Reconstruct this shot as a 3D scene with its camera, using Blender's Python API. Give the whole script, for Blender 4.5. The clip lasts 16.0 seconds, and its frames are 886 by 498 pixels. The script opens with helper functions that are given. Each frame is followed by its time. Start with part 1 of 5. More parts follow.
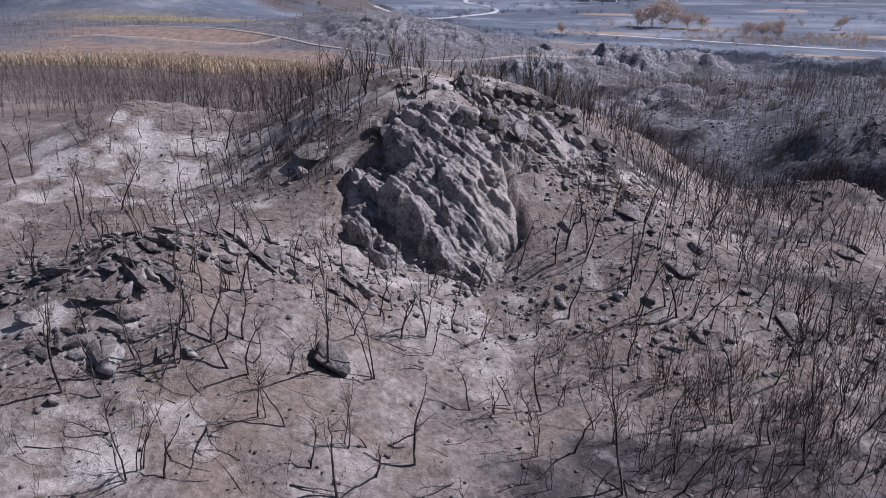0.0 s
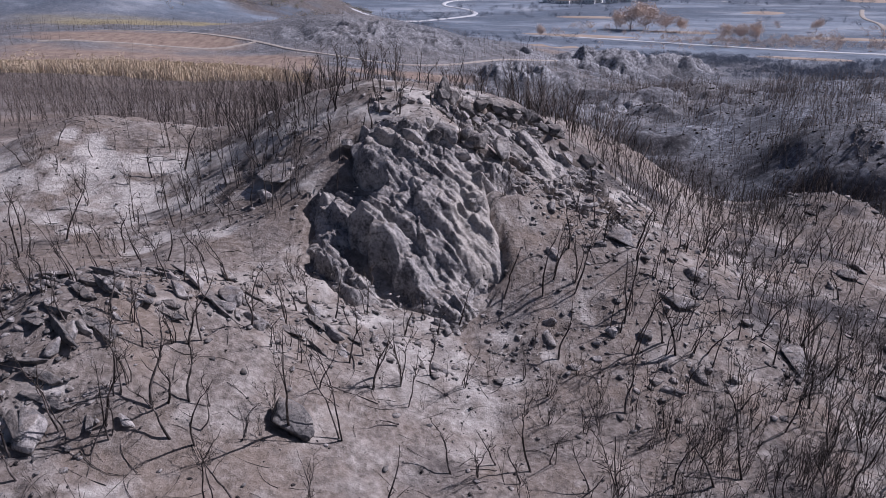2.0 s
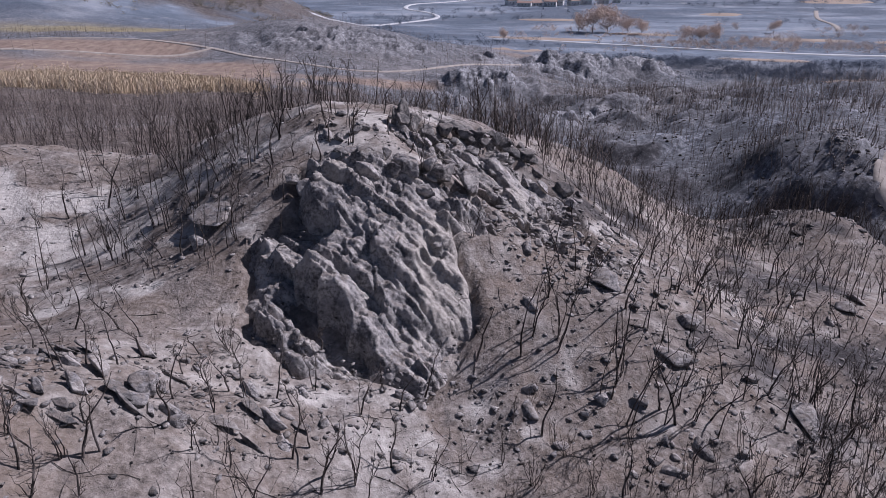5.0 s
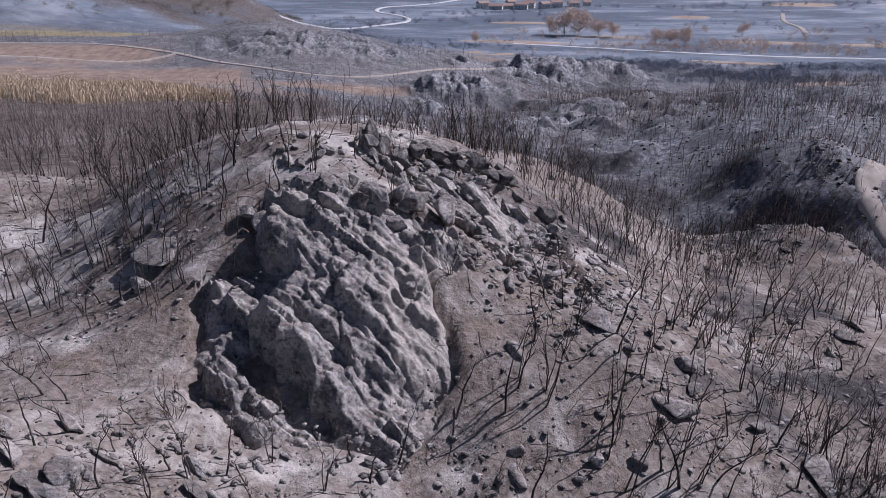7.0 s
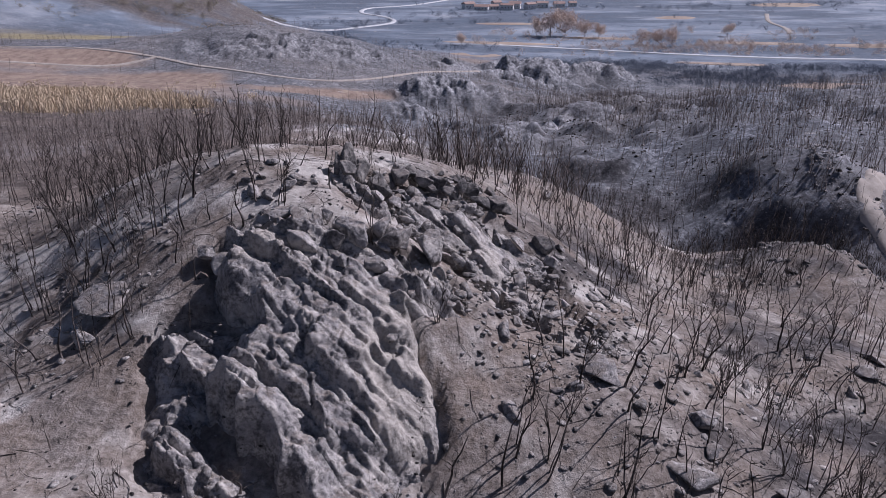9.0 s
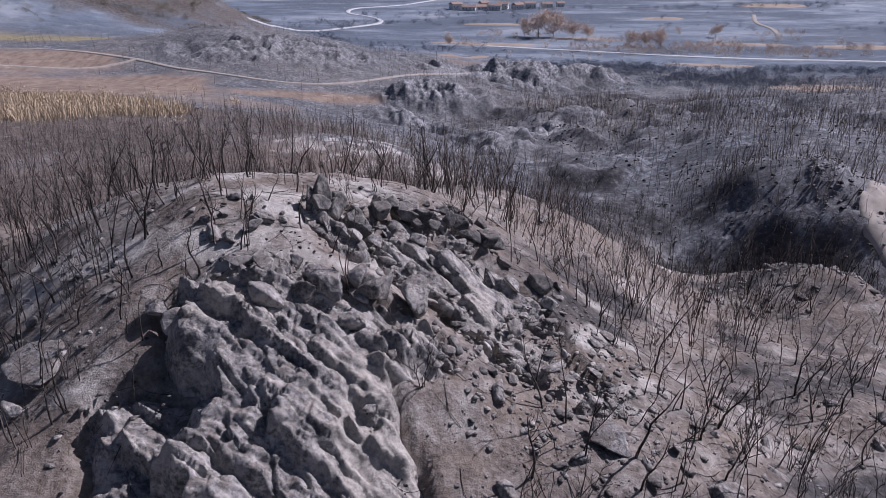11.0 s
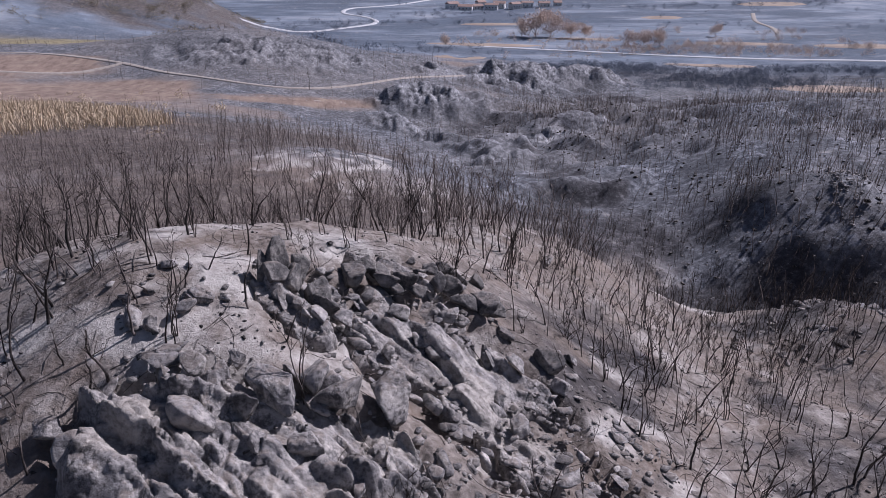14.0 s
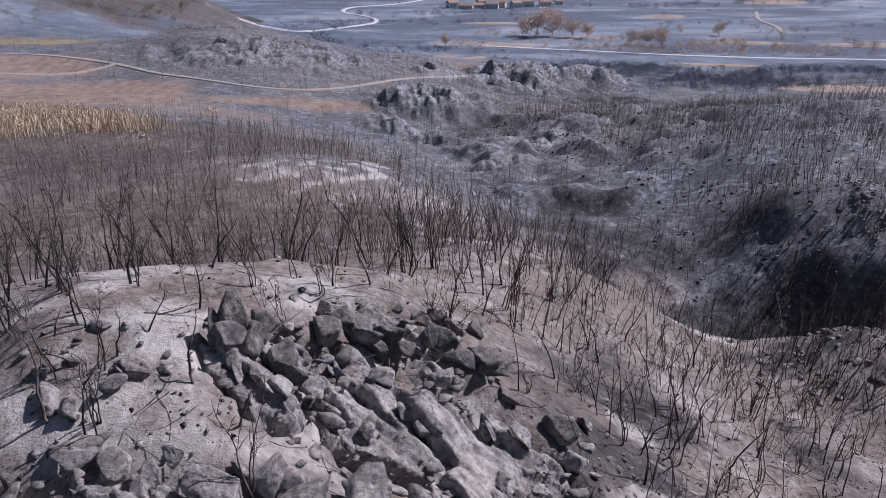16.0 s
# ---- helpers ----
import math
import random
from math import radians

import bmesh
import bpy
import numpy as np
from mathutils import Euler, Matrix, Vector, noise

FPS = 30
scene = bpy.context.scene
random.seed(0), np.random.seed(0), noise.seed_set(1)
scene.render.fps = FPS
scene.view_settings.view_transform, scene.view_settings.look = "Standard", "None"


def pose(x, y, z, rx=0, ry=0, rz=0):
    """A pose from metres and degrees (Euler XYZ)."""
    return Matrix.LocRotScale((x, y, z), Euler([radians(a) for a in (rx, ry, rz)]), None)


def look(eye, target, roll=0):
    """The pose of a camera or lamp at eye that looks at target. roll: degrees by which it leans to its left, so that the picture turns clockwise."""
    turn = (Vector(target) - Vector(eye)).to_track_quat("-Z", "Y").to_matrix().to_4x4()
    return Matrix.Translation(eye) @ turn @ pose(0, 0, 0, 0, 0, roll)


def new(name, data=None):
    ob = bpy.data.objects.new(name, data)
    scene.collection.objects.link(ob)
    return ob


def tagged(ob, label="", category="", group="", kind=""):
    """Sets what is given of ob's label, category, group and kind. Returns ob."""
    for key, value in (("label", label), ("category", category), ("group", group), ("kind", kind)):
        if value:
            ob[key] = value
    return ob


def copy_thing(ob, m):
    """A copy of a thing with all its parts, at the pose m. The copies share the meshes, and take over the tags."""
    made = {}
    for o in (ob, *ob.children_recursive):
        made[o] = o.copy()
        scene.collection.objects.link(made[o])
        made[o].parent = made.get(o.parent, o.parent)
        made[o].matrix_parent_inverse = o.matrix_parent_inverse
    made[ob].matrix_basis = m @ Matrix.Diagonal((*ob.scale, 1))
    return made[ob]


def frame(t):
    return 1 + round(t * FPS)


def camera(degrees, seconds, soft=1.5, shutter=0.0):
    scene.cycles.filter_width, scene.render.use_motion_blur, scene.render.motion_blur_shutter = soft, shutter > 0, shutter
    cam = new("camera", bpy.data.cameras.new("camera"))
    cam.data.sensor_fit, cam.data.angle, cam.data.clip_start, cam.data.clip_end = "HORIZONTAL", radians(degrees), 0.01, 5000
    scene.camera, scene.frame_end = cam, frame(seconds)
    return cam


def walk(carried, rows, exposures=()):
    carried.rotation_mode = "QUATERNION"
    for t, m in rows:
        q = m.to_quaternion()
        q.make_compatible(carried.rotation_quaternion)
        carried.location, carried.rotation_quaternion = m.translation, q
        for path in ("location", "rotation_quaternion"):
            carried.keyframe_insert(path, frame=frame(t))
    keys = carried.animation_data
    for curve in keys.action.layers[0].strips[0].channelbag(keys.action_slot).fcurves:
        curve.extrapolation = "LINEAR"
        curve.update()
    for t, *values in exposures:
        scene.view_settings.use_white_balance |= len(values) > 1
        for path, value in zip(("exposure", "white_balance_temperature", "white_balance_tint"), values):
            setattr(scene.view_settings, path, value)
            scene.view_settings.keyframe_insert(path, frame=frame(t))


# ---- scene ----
# ---- camera ----
cam = camera(66.2, 16.0, 0.85)
PATH = [
    (0, (0.205, -1.171, 39.842), (0.199, 0.636, 38.987), -0.1),
    (0.5, (0.3, 0.054, 39.866), (0.306, 1.862, 39.011), 0),
    (1, (0.377, 1.293, 39.884), (0.398, 3.102, 39.03), 0),
    (1.5, (0.468, 2.544, 39.876), (0.502, 4.353, 39.024), 0),
    (2, (0.54, 3.777, 39.836), (0.588, 5.587, 38.986), 0),
    (2.5, (0.628, 4.964, 39.849), (0.69, 6.774, 39.0), 0.1),
    (3, (0.712, 6.169, 39.861), (0.789, 7.979, 39.014), 0.1),
    (3.5, (0.808, 7.386, 39.854), (0.9, 9.195, 39.008), 0.1),
    (4, (0.887, 8.625, 39.844), (0.996, 10.435, 39.0), 0.1),
    (4.2, (0.946, 9.132, 39.851), (1.062, 10.941, 39.007), 0.1),
    (6.3, (1.459, 14.35, 40.072), (1.654, 16.154, 39.23), 0.1),
    (6.5, (1.492, 14.861, 40.056), (1.696, 16.664, 39.216), 0.2),
    (7, (1.658, 16.155, 40.067), (1.876, 17.957, 39.229), 0.2),
    (7.5, (1.831, 17.452, 40.112), (2.057, 19.255, 39.275), 0.2),
    (8, (2.042, 18.787, 40.148), (2.276, 20.589, 39.312), 0.1),
    (8.5, (2.225, 20.157, 40.203), (2.469, 21.957, 39.367), 0.2),
    (9, (2.409, 21.484, 40.26), (2.664, 23.283, 39.422), 0.2),
    (9.2, (2.485, 22.014, 40.266), (2.744, 23.812, 39.429), 0.2),
    (11.3, (3.531, 27.625, 40.668), (3.824, 29.417, 39.829), 0.3),
    (11.5, (3.688, 28.23, 40.682), (3.983, 30.022, 39.844), 0.2),
    (12, (3.965, 29.667, 40.744), (4.261, 31.459, 39.906), 0.2),
    (12.5, (4.273, 31.057, 40.792), (4.568, 32.848, 39.953), 0.2),
    (13, (4.578, 32.462, 40.789), (4.873, 34.253, 39.949), 0.2),
    (13.5, (4.895, 33.89, 40.736), (5.19, 35.68, 39.895), 0.2),
    (14, (5.217, 35.257, 40.656), (5.511, 37.047, 39.815), 0.2),
    (14.5, (5.541, 36.662, 40.601), (5.834, 38.452, 39.758), 0.2),
    (15, (5.886, 38.093, 40.504), (6.178, 39.883, 39.66), 0.2),
    (15.5, (6.207, 39.523, 40.426), (6.499, 41.312, 39.582), 0.2),
    (16, (6.556, 40.962, 40.337), (6.847, 42.751, 39.493), 0.1),
]
walk(cam, [(t, look(eye, target, roll)) for t, eye, target, roll in PATH], [(0.0, -0.13, 5650, 25), (16.0, -0.13, 5650, 25)])

# ---- daylight ----
SUN_EL, SUN_AZ = 44.0, 68.0   # degrees up; degrees clockwise from ahead
world = bpy.data.worlds.new("sky")
scene.world = world
world.use_nodes = True
wn = world.node_tree
sky = wn.nodes.new("ShaderNodeTexSky")
sky.sky_type, sky.sun_disc = "NISHITA", False
sky.sun_elevation, sky.sun_rotation = radians(SUN_EL), radians(SUN_AZ)
sky.dust_density, sky.altitude = 1.5, 300
wn.nodes["Background"].inputs["Strength"].default_value = 0.043
wn.links.new(sky.outputs["Color"], wn.nodes["Background"].inputs["Color"])
SUN_WAY = Vector((math.sin(radians(SUN_AZ)) * math.cos(radians(SUN_EL)), math.cos(radians(SUN_AZ)) * math.cos(radians(SUN_EL)), math.sin(radians(SUN_EL))))
sun_data = bpy.data.lights.new("sun", "SUN")
sun_data.energy, sun_data.angle, sun_data.color = 5.3, radians(0.55), (1.0, 0.95, 0.88)
sun = new("sun", sun_data)
sun.matrix_world = look(SUN_WAY * 500, (0, 0, 0))

# ---- land: rounded hills and hollows (x, y, radius, height) ----
KNOLLS = [(4, 66, 11, 11.7), (53, 101, 11, -12.2), (74, 122, 11, 5.3), (-12, 70, 7.5, 6.6), (18, 87, 11, 7.3),
    (-17, 35, 7.5, 5.4), (53, 85, 7.5, 10.6), (18, 50, 7.5, 3.5), (-32, 70, 7.5, 5.4), (74, 87, 11, -8.3),
    (74, 108, 11, 6.2), (-7, 55, 7.5, 2.2), (10, 140, 17, 6.5), (90, 150, 17, 6.2), (-30, 0, 17, 4.3),
    (32, 10, 11, 4.3), (38, 60, 7.5, 2.4), (25, 108, 11, 2.1), (33, 95, 7.5, 1.4), (43, 80, 7.5, -1.2),
    (-20, 100, 17, 2.3)]
HUMMOCKS = [(5, 63.5, 4, -1.4), (1.5, 51, 4, 1.6), (36.5, 92, 5, 0.8), (53, 86, 5, -1.4), (44, 89, 4, 1),
    (58.5, 89.5, 4, 2.2), (-20, 62, 6, -1), (14.5, 54, 4, -1), (34, 52, 6, -1), (6, 36, 4, -0.8),
    (-12, 70, 7.5, -1.8), (53, 101, 7, 3.5), (61, 112, 7, -1.2), (67, 103, 6, 0.8), (74, 112, 7, -0.4),
    (67, 121, 6, -1.2), (65.5, 102.5, 3.6, -3.2), (58, 126, 7, -2.6), (50, 115, 7, 0.9), (75, 125, 7, 1.9), (60, 98, 5, -2),
    (52, 132, 8, 1), (0, 47, 4.5, -1.0), (3.8, 48.5, 2.5, -0.8), (12, 58.5, 3.5, -1.3), (-7.5, 47.5, 2.5, -0.8), (0.5, 57, 2.5, 0.4), (7.2, 61.4, 2.2, -0.8)]
RIDGES = [(-50, 70, 140, 50.8), (-130, 390, 140, 14.1), (190, 180, 65, 28.4), (40, 140, 32, -8), (-370, -10, 140, 19),
    (30, -250, 140, 34.3), (190, 20, 65, 18), (40, 240, 32, -7.2), (430, 70, 140, 17.5), (-370, 230, 140, 17.6),
    (-170, -100, 65, 13.1), (-10, 380, 65, 13.6), (-290, 630, 140, 12.7), (150, -100, 65, 11.5), (-60, 120, 32, -4.2),
    (160, 100, 32, 8.3), (-80, 320, 32, -6.1), (60, 280, 32, 4.9), (-170, 340, 65, 8.5), (100, 320, 32, -2.2),
    (100, 200, 32, 3.6), (150, 420, 65, 1.5), (-370, 70, 140, 20.7), (-46, 374, 40, 8), (-200, 570, 70, 40), (-118, 610, 38, 24), (-290, 520, 60, 30)]
# ---- materials ----
class Mat:
    """A node material with short calls for its nodes."""
    def __init__(self, name, rough=0.9):
        self.m = bpy.data.materials.new(name)
        self.m.use_nodes = True
        self.t = self.m.node_tree
        self.b = self.t.nodes["Principled BSDF"]
        self.b.inputs["Roughness"].default_value = rough
        self.b.inputs["Specular IOR Level"].default_value = 0.25
        self.where = self.t.nodes.new("ShaderNodeNewGeometry").outputs["Position"]

    def put(self, socket, value):
        if isinstance(value, bpy.types.NodeSocket):
            self.t.links.new(value, socket)
        else:
            socket.default_value = value

    def local(self):
        self.where = self.t.nodes.new("ShaderNodeTexCoord").outputs["Object"]
        return self

    def stretch(self, sx, sy, sz, turn=0.0):
        n = self.t.nodes.new("ShaderNodeMapping")
        self.put(n.inputs["Vector"], self.where)
        n.inputs["Scale"].default_value = (sx, sy, sz)
        n.inputs["Rotation"].default_value = (0, 0, radians(turn))
        return n.outputs["Vector"]

    def noise(self, scale, detail=4.0, rough=0.55, vector=None, distort=0.0):
        n = self.t.nodes.new("ShaderNodeTexNoise")
        self.put(n.inputs["Vector"], vector or self.where)
        n.inputs["Scale"].default_value, n.inputs["Detail"].default_value = scale, detail
        n.inputs["Roughness"].default_value, n.inputs["Distortion"].default_value = rough, distort
        return n.outputs["Fac"]

    def cells(self, scale, feature="F1", vector=None):
        n = self.t.nodes.new("ShaderNodeTexVoronoi")
        n.feature = feature
        self.put(n.inputs["Vector"], vector or self.where)
        n.inputs["Scale"].default_value = scale
        return n.outputs["Distance"]

    def ramp(self, fac, *stops):
        n = self.t.nodes.new("ShaderNodeValToRGB")
        self.put(n.inputs["Fac"], fac)
        el = n.color_ramp.elements
        while len(el) < len(stops):
            el.new(0.5)
        for e, (p, c) in zip(el, stops):
            e.position = p
            e.color = (c, c, c, 1) if isinstance(c, (int, float)) else (*c, 1)
        return n.outputs["Color"]

    def mix(self, fac, a, b, kind="MIX"):
        n = self.t.nodes.new("ShaderNodeMix")
        n.data_type, n.blend_type = "RGBA", kind
        for sock, v in ((n.inputs[0], fac), (n.inputs[6], a), (n.inputs[7], b)):
            if isinstance(v, tuple):
                v = (*v, 1)
            self.put(sock, v)
        return n.outputs[2]

    def maths(self, kind, a, b):
        n = self.t.nodes.new("ShaderNodeMath")
        n.operation = kind
        self.put(n.inputs[0], a)
        self.put(n.inputs[1], b)
        return n.outputs[0]

    def attr(self, name):
        n = self.t.nodes.new("ShaderNodeAttribute")
        n.attribute_name = name
        return n.outputs["Fac"]

    def chance(self):
        return self.t.nodes.new("ShaderNodeObjectInfo").outputs["Random"]

    def island(self):
        return self.t.nodes.new("ShaderNodeNewGeometry").outputs["Random Per Island"]

    def bump(self, height, strength=0.5, distance=0.1):
        n = self.t.nodes.new("ShaderNodeBump")
        self.put(n.inputs["Height"], height)
        n.inputs["Strength"].default_value, n.inputs["Distance"].default_value = strength, distance
        self.t.links.new(n.outputs["Normal"], self.b.inputs["Normal"])
        return self

    def colour(self, c):
        if isinstance(c, tuple):
            c = (*c, 1)
        self.put(self.b.inputs["Base Color"], c)
        return self


def ash_ground():
    m = Mat("ash_ground", 0.95)
    big, mid, fine = m.noise(0.085, 5, 0.6), m.noise(0.55, 5, 0.62), m.noise(2.6, 6, 0.66)
    grit = m.noise(28.0, 3, 0.6)
    soil = m.ramp(fine, (0.30, (0.085, 0.072, 0.062)), (0.5, (0.205, 0.175, 0.154)), (0.70, (0.345, 0.305, 0.273)))
    warm = m.ramp(m.noise(0.25, 4, 0.6), (0.42, 0.0), (0.68, 1.0))
    soil = m.mix(m.maths("MULTIPLY", warm, 0.5), soil, (0.225, 0.17, 0.128))
    char = m.ramp(m.noise(0.9, 6, 0.7), (0.30, 1.0), (0.46, 0.0))
    soil = m.mix(m.maths("MULTIPLY", char, 0.55), soil, (0.075, 0.068, 0.066))
    pale = m.ramp(m.maths("ADD", m.maths("MULTIPLY", big, 0.75), m.maths("MULTIPLY", mid, 0.55)), (0.66, 0.0), (0.82, 1.0))
    soil = m.mix(m.maths("MULTIPLY", pale, 0.75), soil, m.ramp(fine, (0.3, (0.33, 0.30, 0.27)), (0.7, (0.56, 0.525, 0.485))))
    grass = m.ramp(m.noise(0.35, 6, 0.65, m.stretch(1, 0.35, 1)), (0.3, (0.15, 0.108, 0.086)), (0.5, (0.25, 0.185, 0.147)), (0.72, (0.34, 0.27, 0.205)))
    soil = m.mix(m.attr("dry_grass"), soil, grass)
    # Ash and burnt brush, tinted bluish to paint in the haze of distance.
    scrub = m.ramp(m.noise(0.8, 8, 0.78), (0.36, (0.03, 0.033, 0.040)), (0.48, (0.115, 0.12, 0.134)), (0.62, (0.36, 0.37, 0.395)))
    soil = m.mix(m.attr("scrub"), soil, scrub)
    soil = m.mix(m.maths("MULTIPLY", m.attr("scrub"), m.ramp(m.noise(0.11, 6, 0.7), (0.42, 0.75), (0.58, 0.0))), soil, m.ramp(m.noise(1.3, 6, 0.75), (0.35, (0.03, 0.031, 0.035)), (0.65, (0.13, 0.132, 0.14))))
    soil = m.mix(m.attr("meadow"), soil, m.ramp(m.noise(0.5, 7, 0.7), (0.3, (0.17, 0.138, 0.07)), (0.5, (0.32, 0.262, 0.125)), (0.7, (0.46, 0.385, 0.19))))
    # Field and wood patches with distance haze mixed in as blue-grey.
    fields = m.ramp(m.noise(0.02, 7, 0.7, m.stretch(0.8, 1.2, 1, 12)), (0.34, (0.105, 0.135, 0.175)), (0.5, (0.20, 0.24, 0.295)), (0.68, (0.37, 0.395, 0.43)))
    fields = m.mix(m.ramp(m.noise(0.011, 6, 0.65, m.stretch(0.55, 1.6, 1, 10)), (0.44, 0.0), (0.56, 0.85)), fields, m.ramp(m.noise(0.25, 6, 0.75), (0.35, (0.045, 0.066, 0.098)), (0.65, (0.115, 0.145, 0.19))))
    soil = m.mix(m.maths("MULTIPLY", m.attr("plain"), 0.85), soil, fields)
    litter = m.ramp(m.noise(0.7, 7, 0.75), (0.35, (0.045, 0.036, 0.032)), (0.5, (0.105, 0.086, 0.076)), (0.66, (0.215, 0.182, 0.16)))
    soil = m.mix(m.attr("brown_floor"), soil, litter)
    # Near-black for charred ground, and for shade painted into hollows and under trees.
    burnt = m.ramp(m.noise(0.9, 7, 0.75), (0.33, (0.018, 0.017, 0.019)), (0.52, (0.05, 0.047, 0.05)), (0.70, (0.19, 0.18, 0.185)))
    soil = m.mix(m.attr("scorch_shade"), soil, burnt)
    bare = m.ramp(m.noise(0.75, 8, 0.75, m.stretch(1, 0.7, 1, 20)), (0.38, (0.05, 0.05, 0.054)), (0.5, (0.20, 0.20, 0.21)), (0.64, (0.46, 0.455, 0.46)))
    soil = m.mix(m.attr("crag"), soil, bare)
    white = m.ramp(m.maths("ADD", m.attr("pale_ash"), m.maths("MULTIPLY", m.maths("SUBTRACT", m.noise(1.4, 6, 0.7), 0.5), 0.7)), (0.18, 0.0), (0.75, 1.0))
    soil = m.mix(m.maths("MULTIPLY", white, 0.8), soil, m.ramp(fine, (0.3, (0.39, 0.36, 0.325)), (0.7, (0.66, 0.62, 0.575))))
    fleck = m.ramp(m.cells(7.5), (0.10, 1.0), (0.20, 0.0))
    soil = m.mix(m.maths("MULTIPLY", fleck, m.ramp(m.noise(1.1, 5, 0.7), (0.5, 0.0), (0.62, 0.8))), soil, (0.055, 0.05, 0.048))
    crumb = m.ramp(m.cells(5.3, "F1", m.stretch(1, 1.6, 1, 30)), (0.08, 1.0), (0.17, 0.0))
    soil = m.mix(m.maths("MULTIPLY", crumb, m.ramp(m.noise(0.8, 5, 0.7), (0.5, 0.0), (0.65, 0.7))), soil, (0.5, 0.48, 0.46))
    m.colour(soil)
    return m.bump(m.maths("ADD", m.maths("MULTIPLY", fine, 0.9), m.maths("MULTIPLY", grit, 0.10)), 0.9, 0.2).m


def bare_rock(name, light=1.0, pieces=False):
    m = Mat(name, 0.9)
    slab = m.stretch(0.6, 1.3, 1.0, 38)
    a, b, c = m.noise(1.1, 7, 0.65, slab), m.noise(4.5, 6, 0.7), m.noise(22, 4, 0.7)
    k = light
    stone = m.ramp(a, (0.32, (0.13 * k, 0.124 * k, 0.124 * k)), (0.48, (0.25 * k, 0.234 * k, 0.226 * k)), (0.64, (0.42 * k, 0.388 * k, 0.355 * k)))
    soot = m.ramp(m.maths("ADD", m.maths("MULTIPLY", b, 0.6), m.maths("MULTIPLY", m.noise(0.9, 5, 0.7), 0.4)), (0.42, 1.0), (0.54, 0.0))
    stone = m.mix(m.maths("MULTIPLY", soot, 0.8), stone, (0.05, 0.048, 0.05))
    pale = m.ramp(m.noise(0.6, 6, 0.7), (0.52, 0.0), (0.64, 1.0))
    stone = m.mix(m.maths("MULTIPLY", pale, 0.5), stone, m.ramp(c, (0.3, (0.42, 0.385, 0.36)), (0.7, (0.68, 0.62, 0.56))))
    up = m.t.nodes.new("ShaderNodeSeparateXYZ")
    m.put(up.inputs[0], m.t.nodes.new("ShaderNodeNewGeometry").outputs["Normal"])
    dust = m.maths("MULTIPLY", m.ramp(up.outputs["Z"], (0.74, 0.0), (0.9, 1.0)), m.ramp(m.noise(1.6, 5, 0.7), (0.42, 0.0), (0.54, 0.85)))
    stone = m.mix(dust, stone, m.ramp(b, (0.3, (0.16, 0.135, 0.117)), (0.7, (0.36, 0.315, 0.28))))
    # Sunlight on the eastern slabs, painted in as pale beige.
    worn = m.maths("MULTIPLY", m.ramp(m.maths("ADD", m.attr("sun_pale"), m.maths("SUBTRACT", m.noise(1.3, 6, 0.7), 0.5)), (0.25, 0.0), (0.7, 1.0)), 0.75)
    stone = m.mix(worn, stone, m.ramp(b, (0.3, (0.30, 0.268, 0.238)), (0.7, (0.62, 0.565, 0.50))))
    each = m.ramp(m.island() if pieces else m.chance(), (0.0, 0.45 if pieces else 0.8), (1.0, 1.25 if pieces else 1.05))
    m.colour(m.mix(1.0, stone, each, "MULTIPLY"))
    chips = m.maths("ADD", m.maths("MULTIPLY", m.cells(3.2), 0.25), m.maths("MULTIPLY", m.noise(4.0, 5, 0.7, m.stretch(0.5, 1.8, 1.4, 36)), 0.35))
    return m.bump(m.maths("ADD", m.maths("ADD", b, chips), m.maths("MULTIPLY", c, 0.3)), 0.8, 0.14).m


def charred(name, dark, pale, share):
    m = Mat(name, 0.85)
    a = m.noise(3.0, 5, 0.7, m.stretch(1, 1, 0.25))
    m.colour(m.ramp(a, (0.35, dark), (share, dark), (min(share + 0.16, 1.0), pale)))
    return m.bump(m.noise(24, 3, 0.6, m.stretch(1, 1, 0.3)), 0.6, 0.02).m


def plain_earth(name, dark, pale, scale=1.2):
    m = Mat(name, 0.95)
    m.colour(m.ramp(m.noise(scale, 6, 0.68), (0.3, dark), (0.7, pale)))
    return m.bump(m.noise(scale * 5, 4), 0.6, 0.08).m


def leaves(name, dark, pale):
    m = Mat(name, 0.8)
    m.colour(m.ramp(m.island(), (0.0, dark), (1.0, pale)))
    return m.m


ASH = ash_ground()
ROCK, SOOT_ROCK, ROCK_PALE, RUBBLE = bare_rock("bare_rock", 1.36), bare_rock("sooty_rock", 0.68), bare_rock("pale_rock", 1.12), bare_rock("rubble_stone", 1.12, True)
CINDER = charred("cinders", (0.028, 0.025, 0.024), (0.30, 0.27, 0.245), 0.5)
CHAR = charred("charred_wood", (0.03, 0.025, 0.023), (0.20, 0.17, 0.155), 0.46)
CHAR_TWIG = charred("charred_twigs", (0.03, 0.0245, 0.022), (0.15, 0.122, 0.108), 0.46)
WOODS = charred("charred_woods", (0.075, 0.06, 0.054), (0.27, 0.225, 0.20), 0.42)
TRACK = plain_earth("pale_track", (0.28, 0.245, 0.21), (0.44, 0.39, 0.345), 0.5)
HIGHWAY = plain_earth("pale_asphalt", (0.45, 0.45, 0.46), (0.62, 0.62, 0.62), 0.2)
STUBBLE = plain_earth("stubble_field", (0.26, 0.20, 0.155), (0.42, 0.34, 0.27), 0.06)
DRY_LEAF = leaves("dry_straw_leaves", (0.44, 0.355, 0.245), (0.70, 0.575, 0.42))
RUST_LEAF = leaves("dry_rust_leaves", (0.52, 0.40, 0.32), (0.78, 0.64, 0.53))
